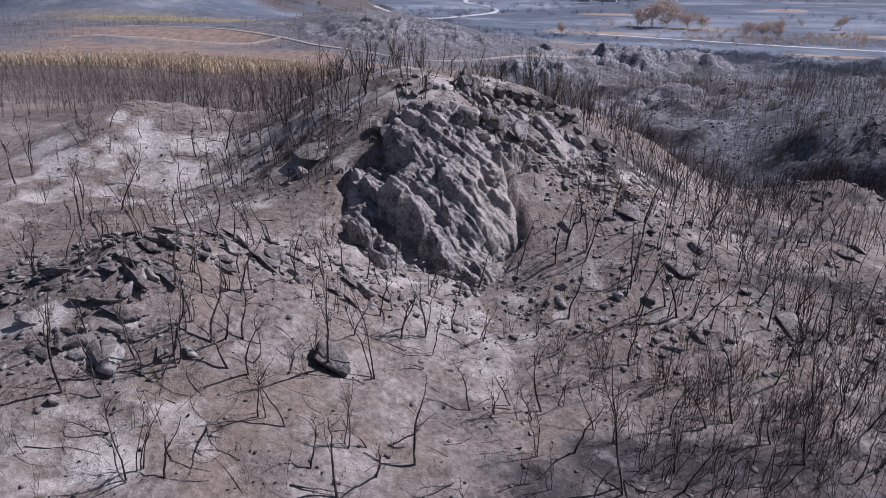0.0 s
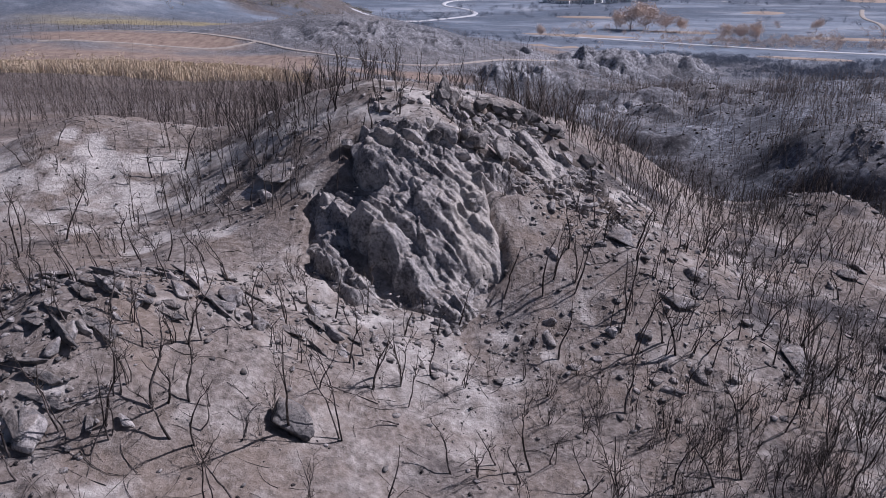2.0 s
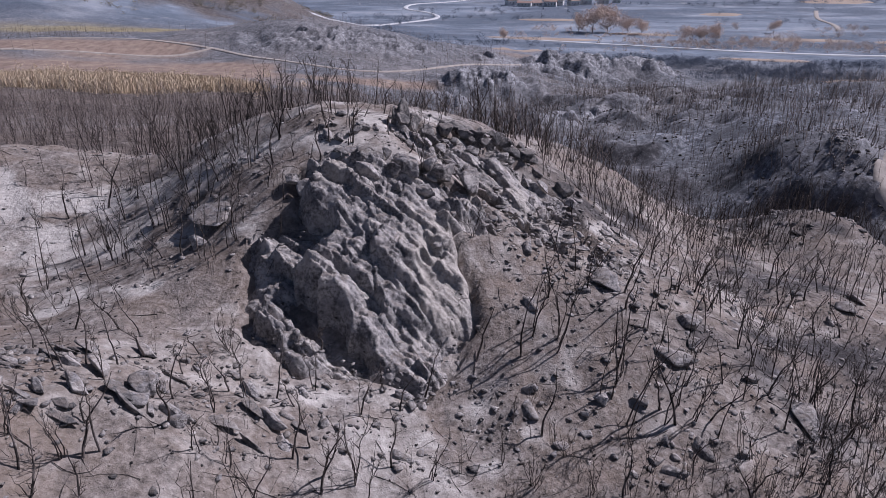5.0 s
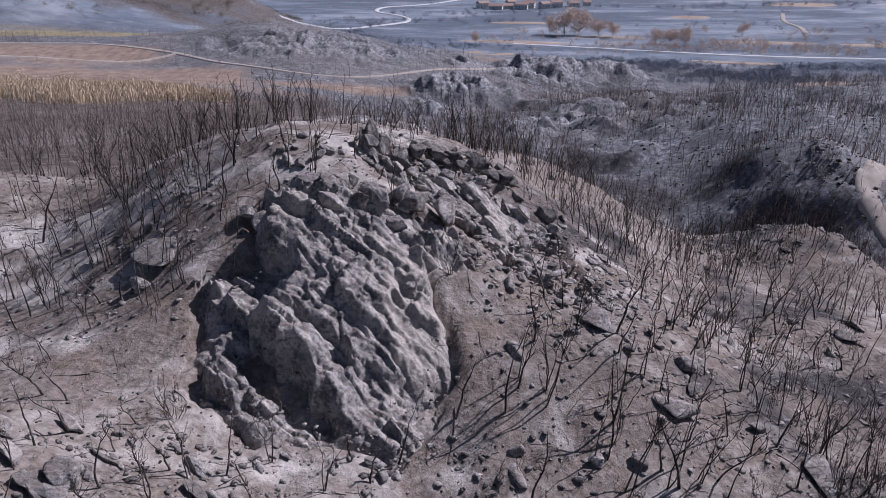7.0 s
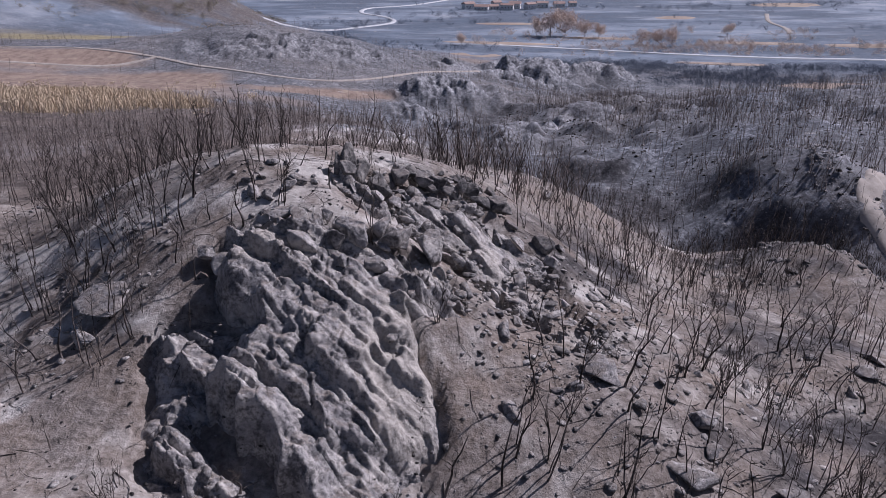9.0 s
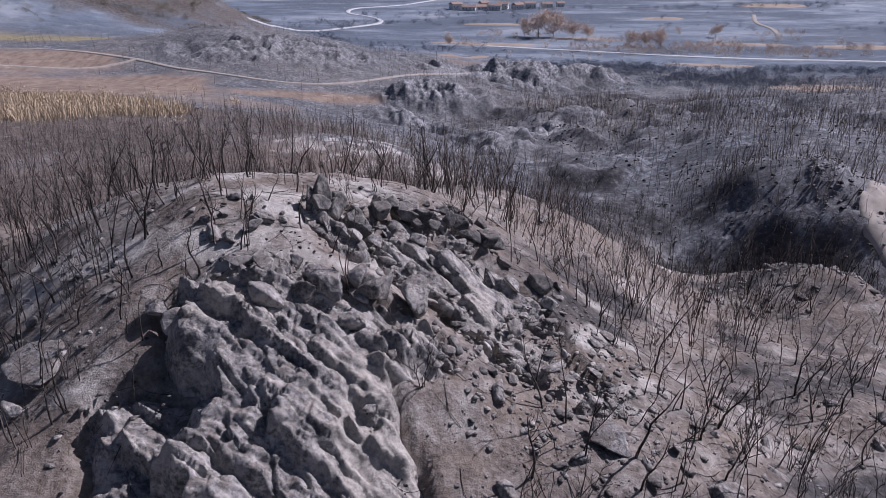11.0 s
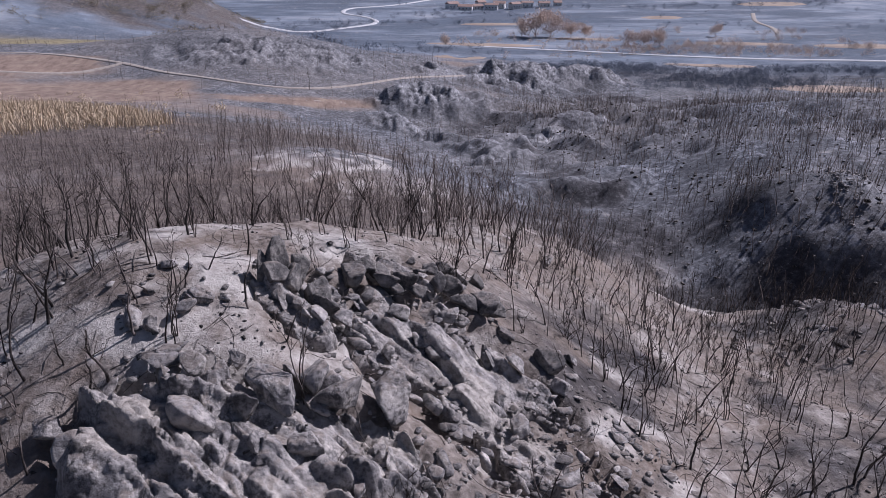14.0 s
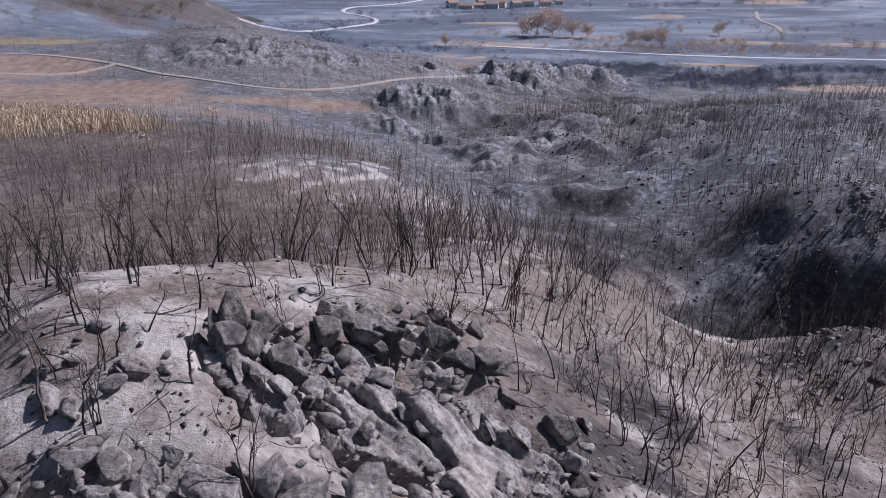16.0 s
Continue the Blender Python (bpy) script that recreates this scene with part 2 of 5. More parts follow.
OLIVE_LEAF = leaves("olive_brown_leaves", (0.17, 0.15, 0.11), (0.36, 0.31, 0.22))
# Leaf colour lightened and blued to hold the distance haze.
HAZED_DARK_LEAF = leaves("hazed_evergreen_leaves", (0.11, 0.13, 0.17), (0.19, 0.215, 0.26))
LIMEWASH = plain_earth("limewash_wall", (0.62, 0.61, 0.59), (0.8, 0.79, 0.77), 0.4)
ROOF_TILE = plain_earth("roof_tile", (0.30, 0.20, 0.165), (0.46, 0.34, 0.29), 0.6)



# ---- noise on arrays ----
def hashed(ix, iy, iz, seed):
    h = (ix.astype(np.int64) * 374761393 + iy.astype(np.int64) * 668265263 + iz.astype(np.int64) * 2147483647 + seed * 974711) & 0xFFFFFFFF
    h = ((h ^ (h >> 13)) * 1274126177) & 0xFFFFFFFF
    h = ((h ^ (h >> 15)) * 2246822519) & 0xFFFFFFFF
    return (h ^ (h >> 16)) / 4294967295.0 * 2 - 1


def grain(x, y, z=None, seed=0):
    """Smooth noise from -1 to 1."""
    x, y = np.asarray(x, float), np.asarray(y, float)
    ix, iy = np.floor(x), np.floor(y)
    fx, fy = x - ix, y - iy
    fx, fy = fx * fx * fx * (fx * (6 * fx - 15) + 10), fy * fy * fy * (fy * (6 * fy - 15) + 10)

    def layer(iz):
        a, b = hashed(ix, iy, iz, seed), hashed(ix + 1, iy, iz, seed)
        c, d = hashed(ix, iy + 1, iz, seed), hashed(ix + 1, iy + 1, iz, seed)
        return (a * (1 - fx) + b * fx) * (1 - fy) + (c * (1 - fx) + d * fx) * fy

    if z is None:
        return layer(np.zeros_like(ix))
    z = np.asarray(z, float)
    iz = np.floor(z)
    fz = z - iz
    fz = fz * fz * (3 - 2 * fz)
    return layer(iz) * (1 - fz) + layer(iz + 1) * fz


def fractal(x, y, z=None, octaves=4, seed=0):
    total, amp = 0.0, 1.0
    for k in range(octaves):
        s = 2.03 ** k
        total = total + amp * grain(x * s + 17.3 * k, y * s - 9.1 * k, None if z is None else z * s, seed + k)
        amp *= 0.5
    return total


def step(a, b, v):
    s = np.clip((v - a) / (b - a), 0, 1)
    return s * s * (3 - 2 * s)


def blob(x, y, cx, cy, rx, ry, turn=0.0, edge=0.35):
    """1 inside a ragged ellipse, 0 outside."""
    c, s = math.cos(radians(turn)), math.sin(radians(turn))
    u, v = ((x - cx) * c + (y - cy) * s) / rx, (-(x - cx) * s + (y - cy) * c) / ry
    r = np.sqrt(u * u + v * v) + 0.22 * fractal(u * 2.2, v * 2.2, None, 3, 5)
    return 1 - step(1 - edge, 1 + edge * 0.3, r)


def form(x, y):
    """The smooth land."""
    z = np.full(np.shape(x), -38.0)
    for cx, cy, s, a in KNOLLS + HUMMOCKS + RIDGES:
        z = z + a * np.exp(-((x - cx) ** 2 + (y - cy) ** 2) / (2 * s * s))
    far = np.hypot(x - 40, y - 40)
    return z + 260 * step(1000, 3000, far)


def dry_grass(x, y):
    g = np.maximum.reduce([blob(x, y, -95, 262, 75, 62), blob(x, y, -70, 190, 60, 22), blob(x, y, -5, 268, 34, 9, 8), blob(x, y, 85, 470, 45, 14),
                           blob(x, y, -130, 330, 60, 30), 0.8 * blob(x, y, -60, 165, 50, 20), 0.6 * blob(x, y, -30, 235, 30, 18), 0.9 * blob(x, y, 10, 273, 14, 7, 0, 0.5), 0.9 * blob(x, y, 84, 440, 26, 16, 10, 0.5), 0.5 * blob(x, y, 73, 227, 9, 6, 0, 0.6), 0.55 * blob(x, y, -45, 130, 60, 42)])
    return np.clip(g, 0, 1)


def scrub(x, y):
    """Rough burnt brush on the land beyond the knoll."""
    far = np.maximum(step(118, 150, y + 0.35 * np.abs(x - 20)), step(36, 46, x - 0.18 * (y - 60)) * step(86, 96, y))
    return np.clip(far - dry_grass(x, y), 0, 1) * (0.75 + 0.25 * np.clip(fractal(x / 30, y / 30, None, 3, 9), -1, 1))


def outcrop(x, y):
    return np.clip(np.maximum.reduce([blob(x, y, -0.6, 49.6, 8.0, 7.2, 0, 0.25), blob(x, y, 2.0, 55.8, 8.0, 2.6, -8, 0.3), blob(x, y, 10.8, 61.0, 7.2, 4.4, -32, 0.35),
                                      blob(x, y, 4.0, 64.3, 1.7, 1.1, -30, 0.3), blob(x, y, 14.5, 57.0, 4.5, 3.0, -35, 0.4), blob(x, y, 8.5, 67.2, 3.6, 0.9, -8, 0.3), blob(x, y, 3.0, 62.4, 2.7, 1.3, -45, 0.3), blob(x, y, 6.8, 62.7, 2.3, 1.1, -50, 0.3)]), 0, 1)


def meadow(x, y):
    """Unburnt yellow grass."""
    return np.clip(np.maximum(blob(x, y, -82, 192, 58, 24, 0, 0.6), 0.7 * blob(x, y, -150, 420, 90, 20, 0, 0.6)), 0, 1)


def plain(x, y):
    """The open valley floor, where the ground colour takes on painted blue haze."""
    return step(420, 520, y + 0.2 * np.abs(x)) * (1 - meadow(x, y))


def crag(x, y):
    """Bare rocky ridges beyond the ravine."""
    a = np.maximum.reduce([blob(x, y, 90, 372, 52, 26, 18, 0.4), blob(x, y, 145, 392, 30, 18, 10, 0.4), 0.9 * blob(x, y, 38, 276, 24, 16, -15, 0.6), 0.8 * blob(x, y, 28, 244, 16, 7, -50, 0.6), 0.9 * blob(x, y, 57, 208, 20, 12, 25, 0.4),
                           0.8 * blob(x, y, 76, 226, 22, 9, 15, 0.4), 0.7 * blob(x, y, 40, 182, 14, 5, 10, 0.4), 0.7 * blob(x, y, 84, 124, 6, 19, -30, 0.5), 0.6 * blob(x, y, 56, 156, 13, 4, 10, 0.4),
                           0.6 * blob(x, y, -20, 340, 60, 30, 0, 0.5)])
    return np.clip(a, 0, 1)


TRACK_LINE = [(-160, 352), (-120, 355), (-82, 338), (-53, 312), (-24, 290), (-3, 288), (20, 303), (46, 336), (70, 368)]


def by_track(x, y):
    """1 on the valley track, 0 away from it."""
    d = np.full(np.shape(x), 1e9)
    for (ax, ay), (bx, by) in zip(TRACK_LINE, TRACK_LINE[1:]):
        t = np.clip(((x - ax) * (bx - ax) + (y - ay) * (by - ay)) / ((bx - ax) ** 2 + (by - ay) ** 2), 0, 1)
        d = np.minimum(d, np.hypot(x - ax - t * (bx - ax), y - ay - t * (by - ay)))
    return 1 - step(3, 12, d)


def brown_floor(x, y):
    """Dark brown litter under the burnt woods behind the knoll."""
    a = np.maximum.reduce([blob(x, y, -42, 168, 78, 52, 0, 0.5), blob(x, y, -20, 108, 60, 30, 0, 0.6), 0.8 * blob(x, y, 30, 102, 14, 22, 0, 0.7), 0.95 * blob(x, y, -180, 580, 190, 110, 0, 0.4)])
    return np.clip(1.2 * a + 0.4 * fractal(x / 14, y / 8, None, 4, 68) - 0.25, 0, 0.92) * (1 - 0.9 * blob(x, y, 12, 138, 18, 20, 0, 0.5)) * (1 - 0.85 * meadow(x, y))


def pale_ash(x, y):
    """Drifts of white ash."""
    a = np.maximum.reduce([blob(x, y, -27, 60, 15, 9), 0.65 * blob(x, y, -17, 50, 7, 4), 0.7 * blob(x, y, 1, 41, 11, 3), 0.6 * blob(x, y, -22, 27, 9, 5), 0.75 * blob(x, y, 2, 67, 7, 4), 0.7 * blob(x, y, -8, 63, 9, 8), 1.0 * blob(x, y, 1, 61, 9, 5), 0.65 * blob(x, y, -4, 66, 11, 8), 0.4 * blob(x, y, 17, 63, 10, 9, 0, 0.7),
                           0.58 * blob(x, y, 10, 136, 18, 24), 0.5 * blob(x, y, 30, 92, 16, 4, -25), 0.7 * blob(x, y, -17, 22, 9, 5), 0.6 * blob(x, y, 16, 58, 7, 5), 0.45 * blob(x, y, -12, 57, 8, 10)])
    return np.clip(1.15 * a + 0.75 * fractal(x / 3.0, y / 2.0, None, 5, 61) - 0.55, 0, 1)


def scorch_shade(x, y):
    """Black burnt thicket and painted shade in the ravine, hollows beyond and under trees."""
    a = np.maximum.reduce([0.95 * blob(x, y, 25, 27, 19, 12, 10, 0.7), 0.95 * blob(x, y, 11, 26, 11, 10, 0, 0.7), 0.7 * blob(x, y, 20, 69, 8, 10, 0, 0.7), 0.72 * blob(x, y, 34, 48, 14, 16, 0, 0.7), 0.66 * blob(x, y, 36, 66, 15, 13, 0, 0.7), 0.85 * blob(x, y, 50, 84, 17, 9, 0, 0.7), blob(x, y, 67, 103, 9, 5, 0, 0.6), 1.0 * blob(x, y, 54, 109, 20, 9, -15, 0.6), 1.3 * blob(x, y, 65.5, 102, 6.5, 5, 0, 0.5), 1.1 * blob(x, y, 47, 126, 16, 12, 0, 0.6), 0.95 * blob(x, y, 32, 108, 16, 16, 0, 0.6), 0.8 * blob(x, y, 270, 405, 170, 26, -11, 0.6), 1.2 * blob(x, y, 50, 150, 13, 6, -12, 0.5), 0.95 * blob(x, y, 46, 139, 20, 13, 0, 0.6), 0.85 * blob(x, y, 62, 127, 13, 7, -15, 0.6), 1.1 * blob(x, y, 53, 256, 13, 9, -10, 0.6), 1.1 * blob(x, y, 40, 180, 10, 4, -10, 0.5), 0.95 * blob(x, y, 48, 190, 11, 9, 0, 0.6), 0.9 * blob(x, y, 44, 164, 18, 8, 0, 0.6), 1.0 * blob(x, y, 125, 345, 50, 14, -10, 0.6), 0.9 * blob(x, y, 110, 210, 26, 8, 10, 0.6), 0.9 * blob(x, y, 44, 243, 12, 6, 0, 0.6), 0.8 * blob(x, y, 45, 165, 20, 7, 0, 0.6), 0.8 * blob(x, y, 70, 250, 30, 9, 0, 0.6), 0.7 * blob(x, y, 150, 330, 90, 25, 0, 0.6)])
    return np.clip(1.5 * a + 0.75 * fractal(x / 5, y / 3.5, None, 4, 66) - 0.68, 0, 0.9) * (1 - blob(x, y, 80, 107, 7, 14))


def bluffs(x, y):
    """Eroded banks beyond the ravine: the foot line from west to east, the rise, the reach of the high ground behind."""
    wx, wy = x + 3.4 * fractal(x / 12, y / 12, None, 4, 51), y + 3.4 * fractal(x / 12 + 7, y / 12, None, 4, 52)
    out = np.zeros(np.shape(x))
    for k, (x1, y1, x2, y2, tall, back) in enumerate([(24, 278, 56, 264, 4.0, 20), (74, 366, 165, 386, 5.5, 24), (16, 256, 40, 228, 1.8, 7), (34, 186, 60, 176, 2.4, 12),
                                                      (38, 157, 62, 149, 3.2, 12), (60, 234, 96, 222, 2.2, 16), (86, 262, 130, 236, 2.4, 18)]):
        ln = math.hypot(x2 - x1, y2 - y1)
        c, s = (x2 - x1) / ln, (y2 - y1) / ln
        u, v = ((wx - x1) * c + (wy - y1) * s) / ln * 2 - 1, -(wx - x1) * s + (wy - y1) * c
        v = v + 1.6 * np.abs(fractal(u * ln / 9, np.full(np.shape(x), 5.1 * k), None, 3, 53))
        along = np.clip(1.2 - np.abs(u) ** 4, 0, 1)
        out = np.maximum(out, tall * along * np.where(v < 0, np.clip((v + 2.2 * tall) / (2.2 * tall + 0.5), 0, 1) ** 1.4, np.clip(1 - (np.maximum(v, 0) / (back * 1.6)) ** 1.4, 0, 1)))
    return out


def height(x, y):
    x, y = np.asarray(x, float), np.asarray(y, float)
    z = form(x, y)
    reach = np.hypot(x - 5, y - 45)
    near = 1 - step(90, 150, reach)
    if reach.max() < 58:
        return z + 0.28 * fractal(x / 4.2, y / 4.2, None, 3, 1) + 0.10 * fractal(x / 1.1, y / 1.1, None, 3, 2)
    rough = 1 - 0.85 * dry_grass(x, y)
    z = z + near * (0.28 * fractal(x / 4.2, y / 4.2, None, 3, 1) + 0.10 * fractal(x / 1.1, y / 1.1, None, 3, 2))
    gully = 1 - np.abs(fractal(x / 24, y / 30, None, 4, 3))
    hilly = step(105, 160, np.hypot(x - 5, y - 45)) * step(-36.5, -28, z) * rough * (1 - by_track(x, y))
    east = step(15, 60, x)
    z = z + hilly * ((0.5 + 3.2 * east) * (gully - 0.62) + (0.3 + 0.35 * east) * fractal(x / 6, y / 6, None, 3, 4))
    z = z + bluffs(x, y)
    gullied = blob(x, y, 70, 215, 62, 75, 0, 0.6) * (1 - by_track(x, y))
    z = z + gullied * (2.4 * (0.45 - np.abs(fractal(x / 15, y / 12, None, 3, 84))))
    rocky = crag(x, y) * (1 - by_track(x, y)) * step(70, 90, reach)
    z = z + rocky * np.minimum(1, reach / 250) * (6.5 * (0.55 - np.abs(fractal(x / 15, y / 11, None, 4, 81))) + 1.6 * (0.5 - np.abs(fractal(x / 4.5, y / 4.5, None, 3, 82))))
    z = z + (1 - hilly) * blob(x, y, 66, 116, 30, 28, 0, 0.6) * (0.9 * (0.6 - np.abs(fractal(x / 9, y / 9, None, 3, 6))) + 0.6 * fractal(x / 2.6, y / 2.6, None, 3, 7))
    return z


def at(x, y):
    return float(height(np.array([x]), np.array([y]))[0])


def mesh_of(name, verts, faces, mats, smooth=False):
    me = bpy.data.meshes.new(name)
    verts = np.asarray(verts, np.float32)
    if isinstance(faces, np.ndarray):
        me.vertices.add(len(verts))
        me.vertices.foreach_set("co", verts.ravel())
        n, k = faces.shape
        me.loops.add(n * k)
        me.loops.foreach_set("vertex_index", faces.astype(np.int32).ravel())
        me.polygons.add(n)
        me.polygons.foreach_set("loop_start", np.arange(0, n * k, k, dtype=np.int32))
        me.update(calc_edges=True)
    else:
        me.from_pydata(verts.tolist(), [], faces)
    for m in mats:
        me.materials.append(m)
    if smooth:
        me.polygons.foreach_set("use_smooth", np.ones(len(me.polygons), bool))
    return me


def axis(lo, hi, fine, growth, low_end, high_end, coarse, until):
    """Grid lines: fine in the middle, no wider than coarse as far as until, wider beyond."""
    mid = np.arange(lo, hi + fine / 2, fine)
    out, d, v = [], fine, hi
    while v < high_end:
        d = min(d * growth, coarse) if v < until else d * growth
        v += d
        out.append(v)
    back, d, v = [], fine, lo
    while v > low_end:
        d *= growth
        v -= d
        back.append(v)
    return np.concatenate([back[::-1], mid, out])


def ground():
    gx, gy = axis(-32, 46, 0.44, 1.04, -3200, 3200, 1.4, 140), axis(17, 88, 0.44, 1.035, -3200, 3200, 1.6, 400)
    X, Y = np.meshgrid(gx, gy)
    Z = height(X, Y) - 0.9 * step(0.15, 0.55, outcrop(X, Y))
    n, m = len(gx), len(gy)
    i = (np.arange(m - 1)[:, None] * n + np.arange(n - 1)[None, :]).ravel()
    me = mesh_of("ground", np.stack([X.ravel(), Y.ravel(), Z.ravel()], 1), np.stack([i, i + 1, i + n + 1, i + n], 1), [ASH], True)
    for name, field in (("dry_grass", dry_grass), ("scrub", scrub), ("brown_floor", brown_floor), ("pale_ash", pale_ash), ("scorch_shade", scorch_shade), ("crag", crag), ("meadow", meadow), ("plain", plain)):
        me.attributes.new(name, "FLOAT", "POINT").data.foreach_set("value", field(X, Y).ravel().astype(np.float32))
    tagged(new("ground", me), "burnt hillside of grey ash, soil and charred litter", "ground", kind="structure")


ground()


# ---- roads ----
def smooth_line(points, every):
    p = np.array(points, float)
    out = []
    for k in range(len(p) - 1):
        a, b, c, d = p[max(k - 1, 0)], p[k], p[k + 1], p[min(k + 2, len(p) - 1)]
        n = max(2, int(np.linalg.norm(c - b) / every))
        for s in np.arange(n) / n:
            out.append(0.5 * (2 * b + (c - a) * s + (2 * a - 5 * b + 4 * c - d) * s ** 2 + (3 * b - a - 3 * c + d) * s ** 3))
    out.append(p[-1])
    return np.array(out)


def road(name, points, width, material, label, lift=0.12, every=3.0, crown=0.08):
    line = smooth_line(points, every)
    t = np.gradient(line, axis=0)
    t /= np.linalg.norm(t, axis=1)[:, None]
    side = np.stack([t[:, 1], -t[:, 0]], 1)
    verts, rows = [], (-0.62, -0.5, -0.25, 0.0, 0.25, 0.5, 0.62)
    wob = 1 + 0.12 * grain(np.arange(len(line)) * 0.7, np.zeros(len(line)), None, 8)
    for s in rows:
        q = line + side * (s * width * wob)[:, None]
        z = height(q[:, 0], q[:, 1]) + (lift + crown * (1 - abs(s) * 2) if abs(s) < 0.6 else -0.4)
        verts.append(np.column_stack([q, z]))
    n, k = len(line), len(rows)
    V = np.stack(verts, 1).reshape(-1, 3)
    i = (np.arange(n - 1)[:, None] * k + np.arange(k - 1)[None, :]).ravel()
    ob = new(name, mesh_of(name, V, np.stack([i, i + k, i + k + 1, i + 1], 1), [material], True))
    return tagged(ob, label, "road", kind="structure")


road("dirt_track", TRACK_LINE, 1.9, TRACK, "pale narrow dirt track across the burnt valley", 0.22)
road("dirt_track", [(-78, 335), (-95, 322), (-120, 314), (-160, 300)], 1.7, TRACK, "pale dirt side track through dry grass", 0.4)
road("winding_road", [(-60, 598), (-18, 620), (16, 668), (50, 715), (48, 765), (24, 815), (35, 870), (88, 905), (150, 985)], 4.6, HIGHWAY, "pale winding road on the valley floor", 0.5, 6)
road("highway", [(120, 548), (185, 521), (246, 495), (306, 475), (377, 457), (520, 410)], 4.4, HIGHWAY, "straight pale road along the valley floor", 0.6, 8)
road("hill_track", [(470, 760), (430, 690), (415, 640), (395, 600)], 4.0, TRACK, "narrow pale track up the far slope", 0.5, 6)
road("dirt_track", [(108, 129), (98, 122), (89, 115.5), (80.5, 109), (77.2, 105), (76.8, 101.5), (78.2, 98), (84, 94), (94, 90)], 3.2, TRACK, "wide sandy dirt road bend above the ravine", 0.12, 1.2)


# ---- rocks: x, y, half width, half height ----
CREST_ROCKS = [
    (3.6, 63.6, 0.61, 0.61), (4.1, 63.0, 0.47, 0.47), (3.4, 62.0, 0.45, 0.33), (4.0, 62.0, 0.46, 0.29), (5.4, 65.6, 0.59, 0.66), (6.1, 66.6, 0.54, 0.49),
    (6.8, 66.3, 0.49, 0.44), (7.3, 65.8, 0.48, 0.39), (8.2, 65.9, 0.44, 0.63), (8.8, 65.6, 0.44, 0.44), (7.7, 65.4, 0.33, 0.24), (9.6, 67.8, 0.42, 0.42),
    (9.8, 66.5, 0.38, 0.45), (10.6, 66.6, 0.46, 0.56), (11.4, 68.1, 0.43, 0.37), (11.3, 66.0, 0.66, 0.61), (12.2, 65.9, 0.56, 0.66), (12.7, 66.0, 0.51, 0.57),
    (12.4, 68.8, 0.39, 0.33), (10.7, 68.6, 0.38, 0.32), (9.2, 67.1, 0.3, 0.35), (8.8, 68.4, 0.26, 0.32), (15.2, 63.5, 0.6, 0.65), (15.7, 62.3, 0.58, 0.19),
    (13.1, 64.8, 0.45, 0.25), (-1.4, 61.2, 0.53, 0.38), (-1.8, 61.0, 0.34, 0.3), (-1.2, 61.9, 0.27, 0.19), (-0.5, 61.9, 0.31, 0.24), (-2.6, 60.5, 0.51, 0.26),
    (0.1, 62.2, 0.28, 0.2), (-4.0, 62.3, 0.31, 0.23), (-3.1, 62.8, 0.2, 0.16), (-1.8, 59.1, 0.49, 0.32), (-2.2, 58.6, 0.38, 0.24), (-0.6, 58.1, 0.51, 0.27),
    (0.2, 57.3, 0.5, 0.33), (1.4, 57.8, 0.41, 0.34), (3.8, 58.1, 0.81, 0.69), (4.5, 57.9, 0.72, 0.54), (2.9, 58.4, 0.29, 0.14), (6.1, 59.4, 0.27, 0.16),
    (10.0, 62.7, 0.27, 0.14)]
GREAT_ROCKS = [(-0.5, 56.1, 1.17, 0.97), (2.4, 57.0, 1.19, 0.55), (4.5, 57.2, 1.27, 1.13), (6.8, 57.8, 1.1, 1.1), (1.4, 56.4, 0.54, 0.45), (1.7, 55.2, 0.48, 0.36), (3.5, 55.3, 0.7, 0.53), (-2.2, 55.6, 0.79, 0.59), (0.5, 57.9, 0.43, 0.34), (0.9, 58.6, 0.39, 0.31)]
PINNACLES = [(1.55, 63.8, 0.34, 1.0), (2.3, 64.3, 0.36, 1.1), (3.2, 65, 0.38, 0.8), (2.0, 63.5, 0.5, 0.6), (2.8, 64.0, 0.5, 0.6)]
LOOSE = [(-12.8, 59.9, 0.47, 0.56), (-13.3, 58.9, 0.93, 0.56), (-10.9, 56.4, 1.56, 0.43), (-12, 54.5, 0.77, 0.68), (15.5, 51.4, 1.48, 0.66), (18.5, 60.8, 0.56, 0.36),
    (20.8, 49.1, 1.02, 0.85), (18.3, 45.4, 1.09, 0.78), (20.2, 46.9, 0.66, 0.66), (41.6, 60.8, 1.18, 0.92), (39.5, 58.3, 0.87, 0.5), (11.6, 55.1, 0.5, 0.33)]
LOOSE += [(-6.9, 30.9, 1.16, 1.24), (-16.7, 27.8, 1.13, 0.56), (-18.4, 24.9, 0.39, 0.44), (-13, 28.4, 0.35, 0.24), (26, 42, 1.66, 0.83), (-20.9, 32.9, 0.46, 0.55),
    (-10.8, 38.4, 0.76, 0.95), (12.9, 42.4, 0.64, 0.54), (15.8, 39.8, 0.38, 0.32)]
LOOSE += [(-3.4, 61.4, 0.62, 0.5), (-0.9, 62.1, 0.75, 0.5), (-1.9, 58.9, 0.7, 0.46), (20.6, 80.2, 0.64, 0.96), (17.1, 65, 0.62, 0.78), (19.6, 61.5, 0.46, 0.31),
    (15.7, 63.9, 0.52, 0.89)]
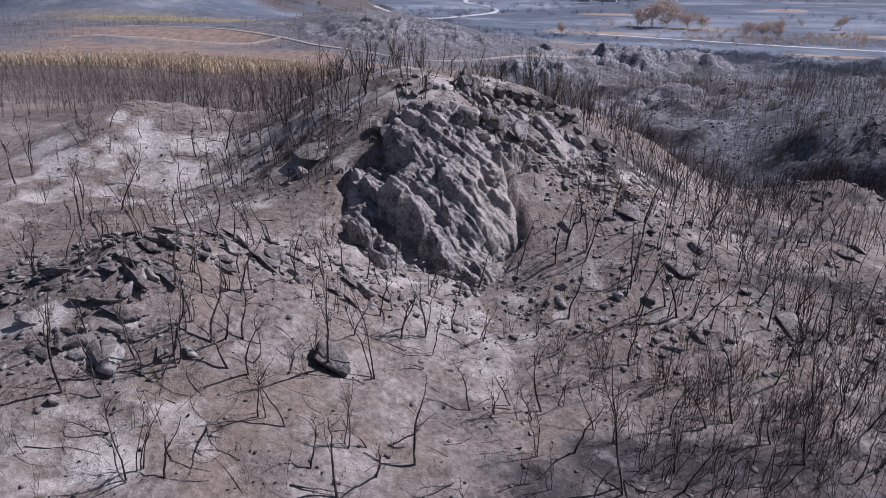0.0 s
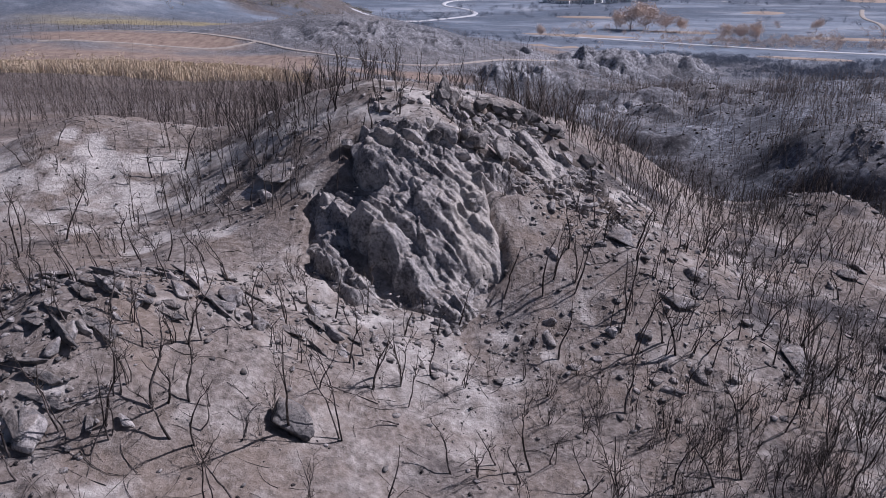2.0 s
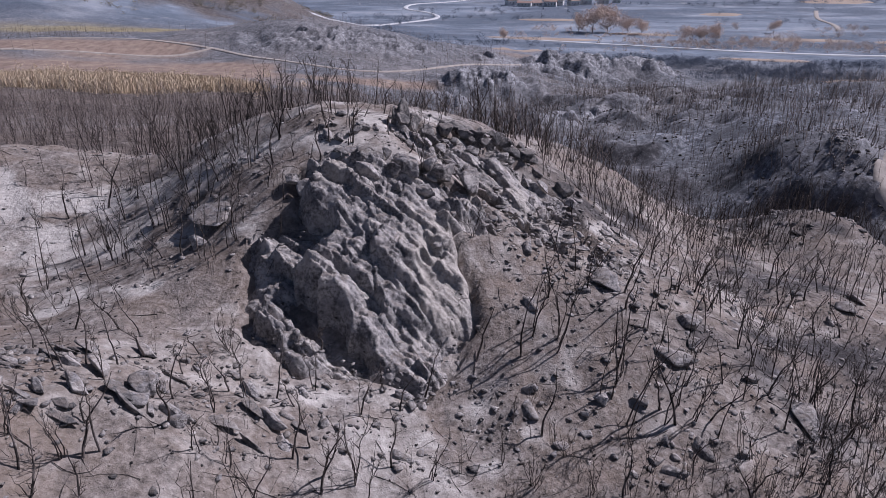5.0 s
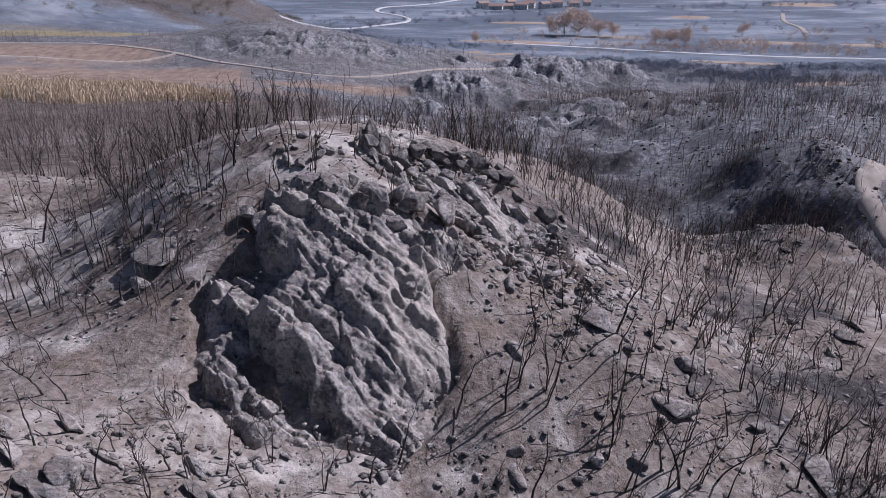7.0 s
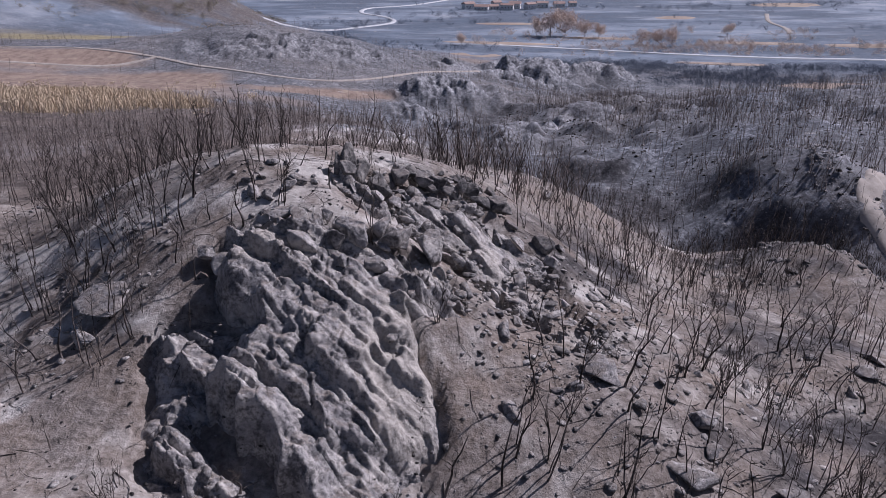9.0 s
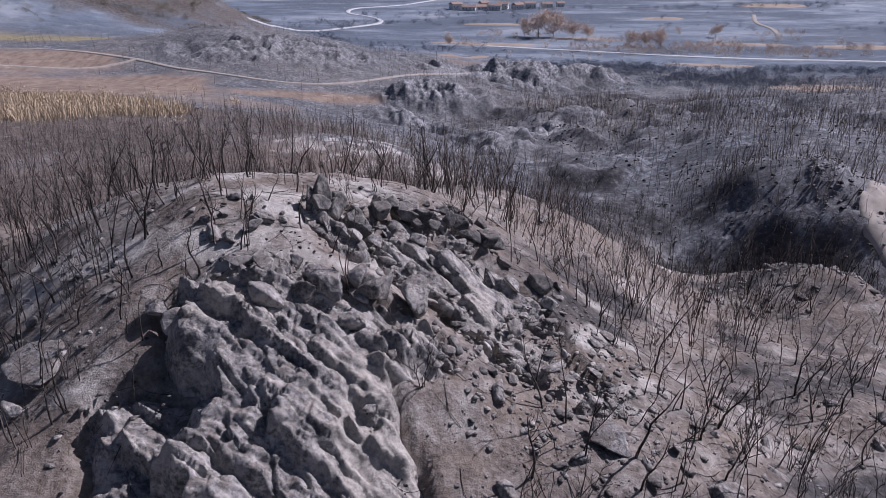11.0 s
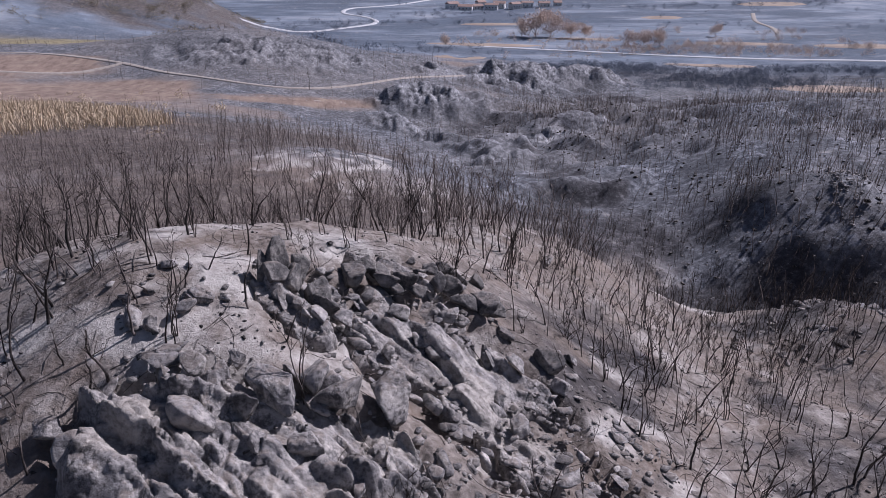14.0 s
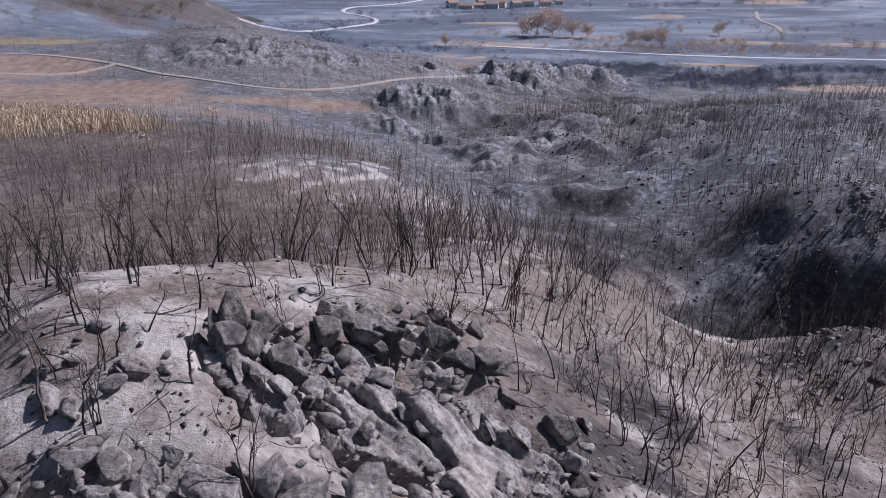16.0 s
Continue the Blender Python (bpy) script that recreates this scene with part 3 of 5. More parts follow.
# beds: the two ends of the scarp, its height, its width behind
BEDS = [
    (-4.8, 50.0, -0.1, 45.7, 2.2, 2.2), (-0.3, 50.8, 2.7, 49.0, 1.4, 1.8), (-1.1, 49.0, 2.6, 46.8, 0.9, 1.2), (-5.0, 55.3, -1.6, 51.5, 1.9, 2.6), (-1.4, 56.9, 0.6, 54.9, 0.7, 1.0), (3.8, 58.7, 5.9, 56.3, 0.6, 0.9),
    (6.1, 57.9, 7.6, 56.1, 0.6, 1.4), (3.5, 54.8, 6.5, 53.6, 0.6, 0.8), (1.6, 54.8, 3.5, 53.9, 0.5, 0.6), (-4.8, 57.6, -3.0, 56.6, 0.7, 0.8), (-0.9, 53.5, 1.6, 51.7, 0.6, 0.9), (-1.0, 51.6, 2.7, 51.0, 1.0, 0.9),
    (5.9, 54.1, 9.5, 52.8, 0.5, 0.9), (3.8, 51.8, 6.9, 50.8, 0.5, 0.9), (8.6, 62.9, 11.1, 60.3, 0.85, 1.2), (5.7, 64.5, 8.0, 62.5, 0.5, 0.8), (5.2, 62.8, 6.6, 61.8, 0.7, 0.7), (1.4, 63.9, 4.2, 61.3, 0.45, 0.6),
    (14.8, 64.5, 15.8, 62.8, 0.7, 0.5), (11.7, 63.3, 13.0, 62.5, 0.6, 0.8), (5.0, 57.1, 6.2, 57.1, 0.5, 0.9), (-7.5, 47.8, -5.5, 45.9, 1.1, 0.8), (-5.7, 46.4, -4.2, 45.2, 0.5, 0.6), (-7.8, 52.0, -5.9, 50.4, 0.5, 0.7),
    (-6.4, 53.2, -4.7, 52.1, 0.5, 0.7), (-5.8, 44.5, -3.3, 43.2, 0.8, 0.8), (1.4, 53.9, 4.3, 52.1, 0.5, 0.9), (4.4, 53.5, 7.4, 52.4, 0.5, 0.7), (2.3, 49.1, 3.8, 47.2, 0.8, 1.1), (3.8, 50.5, 5.7, 49.3, 0.5, 0.9),
    (-2.3, 52.0, 0.2, 51.3, 0.6, 0.6), (9.8, 60.2, 11.4, 59.3, 0.7, 1.0), (12.9, 65.0, 14.5, 63.9, 0.5, 0.7), (7.4, 53.0, 8.1, 51.7, 0.6, 0.7)]


def ball(level):
    bm = bmesh.new()
    bmesh.ops.create_icosphere(bm, subdivisions=level, radius=1)
    v = np.array([p.co[:] for p in bm.verts])
    f = np.array([[q.index for q in face.verts] for face in bm.faces])
    bm.free()
    return v / np.linalg.norm(v, axis=1)[:, None], f


BALLS = {k: ball(k) for k in (1, 2, 3, 4, 5)}


def rock_shape(seed, level, planes=10, rough=0.05, sharp=44.0, size=(1, 1, 1)):
    """An angular stone: a ball cut by planes, its edges worn, its skin uneven."""
    rng = np.random.RandomState(seed)
    d, f = BALLS[level]
    n = rng.normal(size=(planes, 3))
    n /= np.linalg.norm(n, axis=1)[:, None]
    h = rng.uniform(0.3, 0.85, planes)
    reach = np.maximum(d @ n.T, 0.02) / h
    r = 1 / (np.sum(reach ** sharp, 1) ** (1 / sharp))
    r = np.minimum(r, 1.35)
    p = d * r[:, None]
    q = p * 2.1 + seed * 3.7
    r2 = 1 + rough * fractal(q[:, 0], q[:, 1], q[:, 2], 4, seed)
    if level > 4:
        strata = p @ np.array([0.35, -0.25, 0.9])
        r2 += 0.016 * np.sign(np.sin(strata * 9 + 2 * grain(q[:, 0], q[:, 1], q[:, 2], 7)))
    return p * r2[:, None] * np.array(size), f


STONES = {lvl: [mesh_of("stone", *rock_shape(100 * lvl + k, lvl, rough=0.02 * lvl - 0.01), [ROCK]) for k in range(8)] for lvl in (3, 4)}
SOOT_STONES = [mesh_of("stone", *rock_shape(800 + k, 4, 8, rough=0.09), [SOOT_ROCK]) for k in range(6)]
GREAT_STONES = [mesh_of("stone", *rock_shape(500 + k, 5, 13, rough=0.10, sharp=22.0), [ROCK]) for k in range(5)]
PALE_STONES = [mesh_of("stone", *rock_shape(700 + k, 3, 8), [ROCK_PALE]) for k in range(4)]


def slope_frame(x, y, trend):
    """Axes that lie on the slope: along the trend, across it, out of the ground."""
    e = 1.2
    q = form(np.array([x + e, x - e, x, x]), np.array([y, y, y + e, y - e]))
    n = Vector((-(q[0] - q[1]) / (2 * e), -(q[2] - q[3]) / (2 * e), 1.0)).normalized()
    u = Vector((math.cos(radians(trend)), math.sin(radians(trend)), 0))
    u = (u - n * u.dot(n)).normalized()
    m = Matrix((u, n.cross(u), n)).transposed().to_4x4()
    return m


TREND = -36.0   # the beds run down to the east and towards the south


def bedded(name, me, x, y, size, turn=TREND, lean=(0, 0), proud=0.3, parent=None):
    m = Matrix.Translation((x, y, at(x, y))) @ slope_frame(x, y, turn) @ pose(0, 0, size[2] * proud, lean[0], lean[1], 0) @ Matrix.Diagonal((*size, 1))
    ob = new(name, me)
    ob.matrix_world = m
    if parent:
        ob.parent = parent
    return ob


def facets(x, y, size, aniso, seed, bevel):
    """Broken planes: a height and the distance to the next joint."""
    c, s = math.cos(radians(-28)), math.sin(radians(-28))
    wx, wy = x + 0.25 * size * grain(x / size, y / size, None, seed + 50), y + 0.25 * size * grain(x / size + 9, y / size, None, seed + 51)
    u, v = (wx * c + wy * s) / (size * aniso), (-wx * s + wy * c) / size
    iu, iv = np.floor(u), np.floor(v)
    best, second, high = np.full(u.shape, 9.0), np.full(u.shape, 9.0), np.zeros(u.shape)
    zero = np.zeros_like(iu)
    for du in (-1, 0, 1):
        for dv in (-1, 0, 1):
            a, b = iu + du, iv + dv
            pu, pv = a + 0.5 + 0.45 * hashed(a, b, zero, seed), b + 0.5 + 0.45 * hashed(a, b, zero, seed + 1)
            d = np.hypot(u - pu, v - pv)
            h = 0.5 * hashed(a, b, zero, seed + 2) + 0.75 * hashed(a, b, zero, seed + 3) * (u - pu) - (0.6 + 0.4 * hashed(a, b, zero, seed + 4)) * (v - pv)
            near = d < best
            second = np.where(near, best, np.minimum(second, d))
            high = np.where(near, h, high)
            best = np.where(near, d, best)
    gap = second - best
    return high * step(0.0, bevel, gap), gap


def beds(x, y):
    """Tilted beds: a steep broken scarp on the south-west, a back that runs level into the slope."""
    wx, wy = x + 0.16 * fractal(x / 0.9, y / 0.9, None, 3, 71), y + 0.16 * fractal(x / 0.9 + 5, y / 0.9, None, 3, 72)
    out, hollow = np.zeros(x.shape), np.zeros(x.shape)
    for k, (x1, y1, x2, y2, tall, back) in enumerate(BEDS):
        ln = math.hypot(x2 - x1, y2 - y1)
        c, s = (x2 - x1) / ln, (y2 - y1) / ln
        u, v = ((wx - x1) * c + (wy - y1) * s) / ln * 2 - 1, -(wx - x1) * s + (wy - y1) * c
        v = v + 0.14 * tall * grain(u * ln * 0.8, np.full(u.shape, 3.7 * k), None, 74)
        w = (u + 1) / 2
        along = step(-0.12, 0.14, w) * (1.12 - 0.5 * w) * (1 - step(0.8, 1.25, w))
        across = np.where(v < 0, step(-0.3 * tall, 0.0, v), np.clip(1 - (np.maximum(v, 0) / (back * 1.9)) ** 1.25, 0, 1))
        out = np.maximum(out, tall * along * across)
        if tall > 1.05:
            hollow = np.maximum(hollow, (0.55 if tall < 1.8 else 0.85) * tall * np.clip(along, 0, 1) * step(-1.5 * tall, -0.3 * tall, v) * (v < 0))
    return np.where(out > 0.25, out, out - hollow * (1 - out / 0.25))


def bedrock():
    gx, gy = np.arange(-11, 21, 0.07), np.arange(40, 70, 0.07)
    X, Y = np.meshgrid(gx, gy)
    soil = step(0.0, 0.35, fractal(X / 2.6, Y / 2.0, None, 3, 93)) * np.maximum(step(5, 8, X), step(57, 59, Y))
    mask = outcrop(X, Y) * (1 - soil * (1 - step(0.1, 0.3, beds(X, Y))))
    c, s = math.cos(radians(TREND)), math.sin(radians(TREND))
    U, W = X * c + Y * s, -X * s + Y * c
    a, ea = facets(X, Y, 1.7, 2.6, 21, 0.09)
    b, eb = facets(X, Y, 0.75, 2.6, 31, 0.16)
    d, ed = facets(X, Y, 0.36, 2.0, 35, 0.32)
    joints = 0.16 * (1 - step(0.0, 0.035, ea)) + 0.1 * (1 - step(0.0, 0.06, eb)) + 0.05 * (1 - step(0.0, 0.12, ed))
    grooves = 0.07 * fractal(U / 2.2, W / 0.34, None, 3, 77) + 0.05 * fractal(X * 2.4, Y * 2.4, None, 4, 41)
    worn = (0.4 + 0.6 * step(-0.3, 0.4, fractal(X / 2.8, Y / 2.8, None, 2, 78))) * (1 - 0.45 * step(57.5, 60, Y))
    relief = beds(X, Y) - 0.15 + worn * (0.72 * a + 0.5 * b + 0.2 * d - joints) + grooves
    Z = height(X, Y) - 1.6 * (1 - mask) + mask * (0.1 + relief)
    n, m = len(gx), len(gy)
    i = (np.arange(m - 1)[:, None] * n + np.arange(n - 1)[None, :]).ravel()
    keep = mask.ravel()[i] > 0.02
    i = i[keep]
    me = mesh_of("bedrock", np.stack([X.ravel(), Y.ravel(), Z.ravel()], 1), np.stack([i, i + 1, i + n + 1, i + n], 1), [ROCK])
    # Where the rock colour is paled to look sunlit.
    sun_pale = np.maximum.reduce([blob(X, Y, 4.2, 50.4, 2.6, 4.6, 15, 0.7), 0.75 * blob(X, Y, 7.0, 57.0, 2.2, 1.8, 0, 0.7), 0.6 * blob(X, Y, 11.5, 60.0, 4.5, 2.6, -32, 0.7), 0.6 * blob(X, Y, -2.6, 55.6, 2.0, 1.4, 0, 0.7)])
    me.attributes.new("sun_pale", "FLOAT", "POINT").data.foreach_set("value", sun_pale.ravel().astype(np.float32))
    return me


def stony(x, y):
    """How stony the ground is."""
    return np.clip(np.maximum.reduce([blob(x, y, -20, 37, 10, 7.5), 0.9 * blob(x, y, -9, 40, 5, 5), 0.8 * blob(x, y, 15, 57, 9, 9), 0.8 * blob(x, y, 0, 41, 12, 4),
                                      0.45 * blob(x, y, 20, 44, 12, 10), 0.35 * blob(x, y, -12, 57, 6, 8), 0.5 * blob(x, y, 0, 61, 6, 5), 0.8 * blob(x, y, -18, 28, 5, 3),
                                      0.3 * blob(x, y, 32, 52, 12, 12)]), 0, 1)


def sow(rng, n, area, keep):
    """n places drawn where keep allows."""
    out = np.zeros((0, 2))
    while len(out) < n:
        p = np.column_stack([rng.uniform(area[0], area[1], n * 8), rng.uniform(area[2], area[3], n * 8)])
        out = np.concatenate([out, p[rng.uniform(0, 1, len(p)) < keep(p[:, 0], p[:, 1])]])
    return out[:n].tolist()


def rocks():
    rng = np.random.RandomState(8)
    root = tagged(new("rock_outcrop"), "grey layered rock outcrop with cracks and soot stains", "rock outcrop")
    root.location = (0, 50, at(0, 50))
    body = new("bedrock", bedrock())
    body.parent, body.matrix_parent_inverse = root, Matrix.Translation(-root.location)
    slabs = []
    for x, y in sow(rng, 60, (-9, 21, 41, 69), lambda x, y: (outcrop(x, y) - 0.1) * (0.25 + 0.75 * step(56, 58, y))):
        s = rng.uniform(0.25, 0.75)
        slabs.append(bedded("slab", STONES[4][rng.randint(8)], x, y, (rng.uniform(0.9, 1.3) * s, rng.uniform(0.5, 0.95) * s, rng.uniform(0.3, 0.6) * s), TREND + rng.uniform(-65, 65), (rng.uniform(-30, 15), rng.uniform(-20, 20)), rng.uniform(0.1, 0.6)))
    for ob in slabs:
        ob.parent, ob.matrix_parent_inverse = root, Matrix.Translation(-root.location)
    for k, (x, y, w, h) in enumerate(CREST_ROCKS):
        dark = y > 62.5
        ob = bedded("boulder", SOOT_STONES[k % 6] if dark else STONES[4][k % 8], x, y, (w * rng.uniform(1.15, 1.45), w * rng.uniform(0.7, 0.95), max(h, 0.6 * w) * rng.uniform(1.0, 1.25)), TREND + rng.uniform(-30, 30), (rng.uniform(-40, -12), rng.uniform(-16, 16)), 0.3)
        tagged(ob, "angular soot-dark boulder along the crest of the outcrop" if dark else "grey boulder bedded on the shoulder of the outcrop", "boulder", "boulders on the outcrop crest")
    for k, (x, y, w, h) in enumerate(GREAT_ROCKS):
        ob = bedded("boulder", GREAT_STONES[k % 5], x, y, (w * 1.12, w * 0.85, max(h, 0.6 * w) * 1.15), TREND + rng.uniform(-25, 25), (rng.uniform(-22, -4), rng.uniform(-10, 10)), 0.4)
        tagged(ob, "large rounded grey boulder lodged on top of the outcrop", "boulder", "great boulders of the outcrop")
    for k, (x, y, w, h) in enumerate(PINNACLES):
        ob = new("rock_pinnacle", SOOT_STONES[(3 + k) % 6])
        ob.matrix_world = pose(x, y, at(x, y) + h * 0.35, rng.uniform(-8, 8), rng.uniform(-12, 4), rng.uniform(0, 90)) @ Matrix.Diagonal((w * 1.35, w * 1.2, h * 1.15, 1))
        tagged(ob, "upright dark rock pinnacle on the summit", "rock", "rock pinnacles")
    for k, (x, y, w, h) in enumerate(LOOSE):
        black = y < 32 and w > 1.14
        ob = bedded("boulder", SOOT_STONES[k % 6] if black else STONES[4][(k + 1) % 8], x, y, (w * 1.1, w * 0.8, h * 0.62), rng.uniform(-60, 20), (rng.uniform(-12, 12), rng.uniform(-12, 12)), 0.35)
        tagged(ob, "soot-black boulder standing among charred shoots" if black else "single weathered boulder standing out of the ash slope", "boulder", "loose boulders on the hillside")
    for x, y in sow(rng, 130, (-34, -4, 25, 48), lambda x, y: np.maximum.reduce([blob(x, y, -20, 37, 9, 6), 0.6 * blob(x, y, -9, 40, 6, 4), 0.5 * blob(x, y, -17, 29, 6, 2.5)])):
        s = rng.uniform(0.22, 0.62)
        ob = bedded("boulder", SOOT_STONES[rng.randint(6)] if rng.uniform() < 0.5 else STONES[4][rng.randint(8)], x, y, (s * rng.uniform(1.2, 2.3), s * rng.uniform(0.5, 0.8), s * rng.uniform(0.35, 0.6)), TREND + rng.uniform(-25, 25), (rng.uniform(-32, -6), rng.uniform(-12, 12)), rng.uniform(0.1, 0.5))
        tagged(ob, "tilted grey rock slab in the stony bank", "boulder", "rock slabs of the stony bank")
    for x, y in sow(rng, 200, (-34, 44, 18, 68), stony):
        s = 0.14 + 0.42 * rng.uniform() ** 2.2
        pale = rng.uniform() < 0.18
        ob = bedded("stone", (PALE_STONES[rng.randint(4)] if pale else STONES[3][rng.randint(8)]), x, y, (s * rng.uniform(1, 1.7), s, s * rng.uniform(0.5, 0.85)), TREND + rng.uniform(-50, 50), (rng.uniform(-25, 25), rng.uniform(-25, 25)), rng.uniform(0.15, 0.6))
        tagged(ob, "pale ash-dusted stone on the burnt slope" if pale else "angular grey stone bedded in the ash", "stone", "loose stones on the hillside")


def rubble(name, label, n, area, seed, sizes, keep, mat, stretch=1.4, level=1):
    """Uncounted small stones in one mesh."""
    rng = np.random.RandomState(seed)
    x, y = rng.uniform(area[0], area[1], n * 14), rng.uniform(area[2], area[3], n * 14)
    ok = rng.uniform(0, 1, n * 14) < keep(x, y)
    x, y = x[ok][:n], y[ok][:n]
    z = height(x, y)
    V, F, base = [], [], 0
    for k in range(10):
        v, f = rock_shape(900 + seed * 20 + k, level, 7, 0.16, 80.0)
        sel = np.arange(len(x)) % 10 == k
        m = int(sel.sum())
        s = sizes[0] + (sizes[1] - sizes[0]) * rng.uniform(0, 1, m) ** 2.5
        t = radians(TREND) + rng.normal(0, 1.1, m)
        a, b = v[None, :, 0] * s[:, None] * stretch, v[None, :, 1] * s[:, None]
        c, d = np.cos(t)[:, None], np.sin(t)[:, None]
        W = np.stack([a * c - b * d + x[sel][:, None], a * d + b * c + y[sel][:, None], v[None, :, 2] * (s * rng.uniform(0.35, 0.75, m))[:, None] + z[sel][:, None] + 0.12 * s[:, None]], 2)
        V.append(W.reshape(-1, 3))
        F.append((f[None] + (np.arange(m) * len(v))[:, None, None]).reshape(-1, 3) + base)
        base += m * len(v)
    tagged(new(name, mesh_of(name, np.concatenate(V), np.concatenate(F), [mat])), label, "stones", kind="stuff")


rocks()
rubble("rubble", "small grey stones strewn over the burnt slope", 3200, (-36, 46, 17, 74), 1, (0.06, 0.30), lambda x, y: 0.06 + 0.94 * stony(x, y), RUBBLE)
rubble("rubble", "pale ash-dusted stones strewn over the slope", 900, (-36, 46, 17, 74), 2, (0.05, 0.22), lambda x, y: 0.08 + 0.9 * stony(x, y), ROCK_PALE)
rubble("rubble", "broken angular rock on the shoulder of the outcrop", 230, (3, 24, 44, 72), 7, (0.07, 0.40), lambda x, y: np.maximum(blob(x, y, 11, 61, 11, 6, -32, 0.6), 0.8 * blob(x, y, 13, 54, 8, 8, -20, 0.6)) * step(-0.1, 0.5, fractal(x / 2.5, y / 2.5, None, 3, 91)), RUBBLE, level=2)
rubble("charred_crumbs", "small charred bits and grit scattered over the ash", 5000, (-36, 46, 17, 74), 9, (0.03, 0.13), lambda x, y: 0.25 + 0.75 * step(-0.2, 0.5, fractal(x / 3, y / 3, None, 3, 95)), CINDER)
rubble("rubble", "broken rock along the near ridge above the ravine", 420, (38, 68, 74, 94), 11, (0.08, 0.5), lambda x, y: 0.25 * blob(x, y, 50, 84, 15, 9, 0, 0.5) + blob(x, y, 57, 88, 6, 3, 0, 0.5), RUBBLE, level=2)
rubble("burnt_tufts", "low charred bushes over the slope across the ravine", 3600, (48, 150, 100, 260), 13, (0.15, 0.5), lambda x, y: step(50, 62, x) * (0.35 + 0.65 * step(-0.2, 0.4, fractal(x / 14, y / 14, None, 3, 96))), CINDER, 1.0)
rubble("scree", "broken dark and pale stones on the ravine bank", 900, (44, 84, 94, 140), 5, (0.06, 0.24), lambda x, y: blob(x, y, 64, 114, 20, 22, 0, 0.6), RUBBLE)
rubble("scree", "pale broken rock on the bank above the ravine", 700, (64, 94, 98, 140), 3, (0.08, 0.34), lambda x, y: blob(x, y, 81, 121, 3.2, 17, -38), ROCK_PALE)


# ---- burnt trees ----
def tube(path, radii, sides):
    path, radii = np.asarray(path, float), np.asarray(radii, float)
    n = len(path)
    t = path[-1] - path[0]
    t /= np.linalg.norm(t) + 1e-9
    a = np.cross(t, (0.31, 0.92, 0.22))
    a /= np.linalg.norm(a)
    b = np.cross(t, a)
    ang = np.arange(sides) / sides * 2 * math.pi
    ring = np.cos(ang)[:, None] * a + np.sin(ang)[:, None] * b
    V = (path[:, None, :] + radii[:, None, None] * ring[None]).reshape(-1, 3)
    i, j = np.meshgrid(np.arange(n - 1), np.arange(sides), indexing="ij")
    i, j = i.ravel(), j.ravel()
    k = (j + 1) % sides
    return V, np.stack([i * sides + j, i * sides + k, (i + 1) * sides + k, (i + 1) * sides + j], 1)


def gather(pieces):
    V, F, n = [], [], 0
    for v, f in pieces:
        V.append(v)
        F.append(f + n)
        n += len(v)
    return np.concatenate(V), np.concatenate(F)


def wander(rng, start, way, length, n, wobble, lift=0.0):
    p, d, out = np.array(start, float), np.array(way, float), []
    d /= np.linalg.norm(d)
    out.append(p.copy())
    for _ in range(n):
        d = d + rng.normal(0, wobble, 3) + np.array([0, 0, lift])
        d /= np.linalg.norm(d)
        p = p + d * length / n
        out.append(p.copy())
    return np.array(out)


def tree_parts(seed, tall, stems=1, boughs=7, twigs=3, thick=0.085, sides=5, fine=True, spread=0.07):
    """Trunk pieces and bough pieces of one burnt tree."""
    rng = np.random.RandomState(seed)
    trunk, crown = [], []
    for s in range(stems):
        lean = rng.normal(0, spread, 2) * (1.0 if stems == 1 else 1.7)
        h = tall * rng.uniform(0.75, 1.0)
        n = 11 if fine else 5
        base = np.array([*rng.normal(0, 0.12 * (stems > 1), 2), -0.35])
        path = wander(rng, base, (lean[0], lean[1], 1), h + 0.35, n, 0.15 if fine else 0.12, 0.14)
        th = 1.02 * thick * rng.uniform(0.75, 1.15) * (1 if stems == 1 else 0.72)
        radii = th * (1 - 0.82 * np.linspace(0, 1, n + 1) ** 1.1)
        radii[0] *= 1.25
        trunk.append(tube(path, radii, sides))
        for k in range(boughs):
            u = rng.uniform(0.38, 0.97)
            i = min(int(u * n), n - 1)
            w = u * n - i
            at0 = path[i] * (1 - w) + path[i + 1] * w
            az = rng.uniform(0, 2 * math.pi)
            out = np.array([math.cos(az), math.sin(az), rng.uniform(0.7, 1.9)])
            ln = h * rng.uniform(0.10, 0.30) * (1.15 - 0.6 * u)
            m = 5 if fine else 2
            bp = wander(rng, at0, out, ln, m, 0.2, 0.10)
            r0 = max(th * (1 - 0.86 * u) * 0.55, 0.016)
            crown.append(tube(bp, np.linspace(r0, 0.010, m + 1), 4 if fine else 3))
            for _ in range(twigs):
                j = rng.randint(1, m + 1)
                az = rng.uniform(0, 2 * math.pi)
                tp = wander(rng, bp[j], (math.cos(az), math.sin(az), rng.uniform(0.2, 1.4)), ln * rng.uniform(0.25, 0.6), 3 if fine else 1, 0.2, 0.06)
                crown.append(tube(tp, np.linspace(0.012, 0.006, len(tp)), 3))
    return trunk, crown


def tree_thing(kind, seed, label, group, **kw):
    trunk, crown = tree_parts(seed, **kw)
    root = new(kind)
    for name, pieces, mat in (("trunk", trunk, CHAR), ("crown", crown, CHAR_TWIG)):
        ob = new(name, mesh_of(name, *gather(pieces), [mat], True))
        ob.parent = root
    return tagged(root, label, "tree", group)


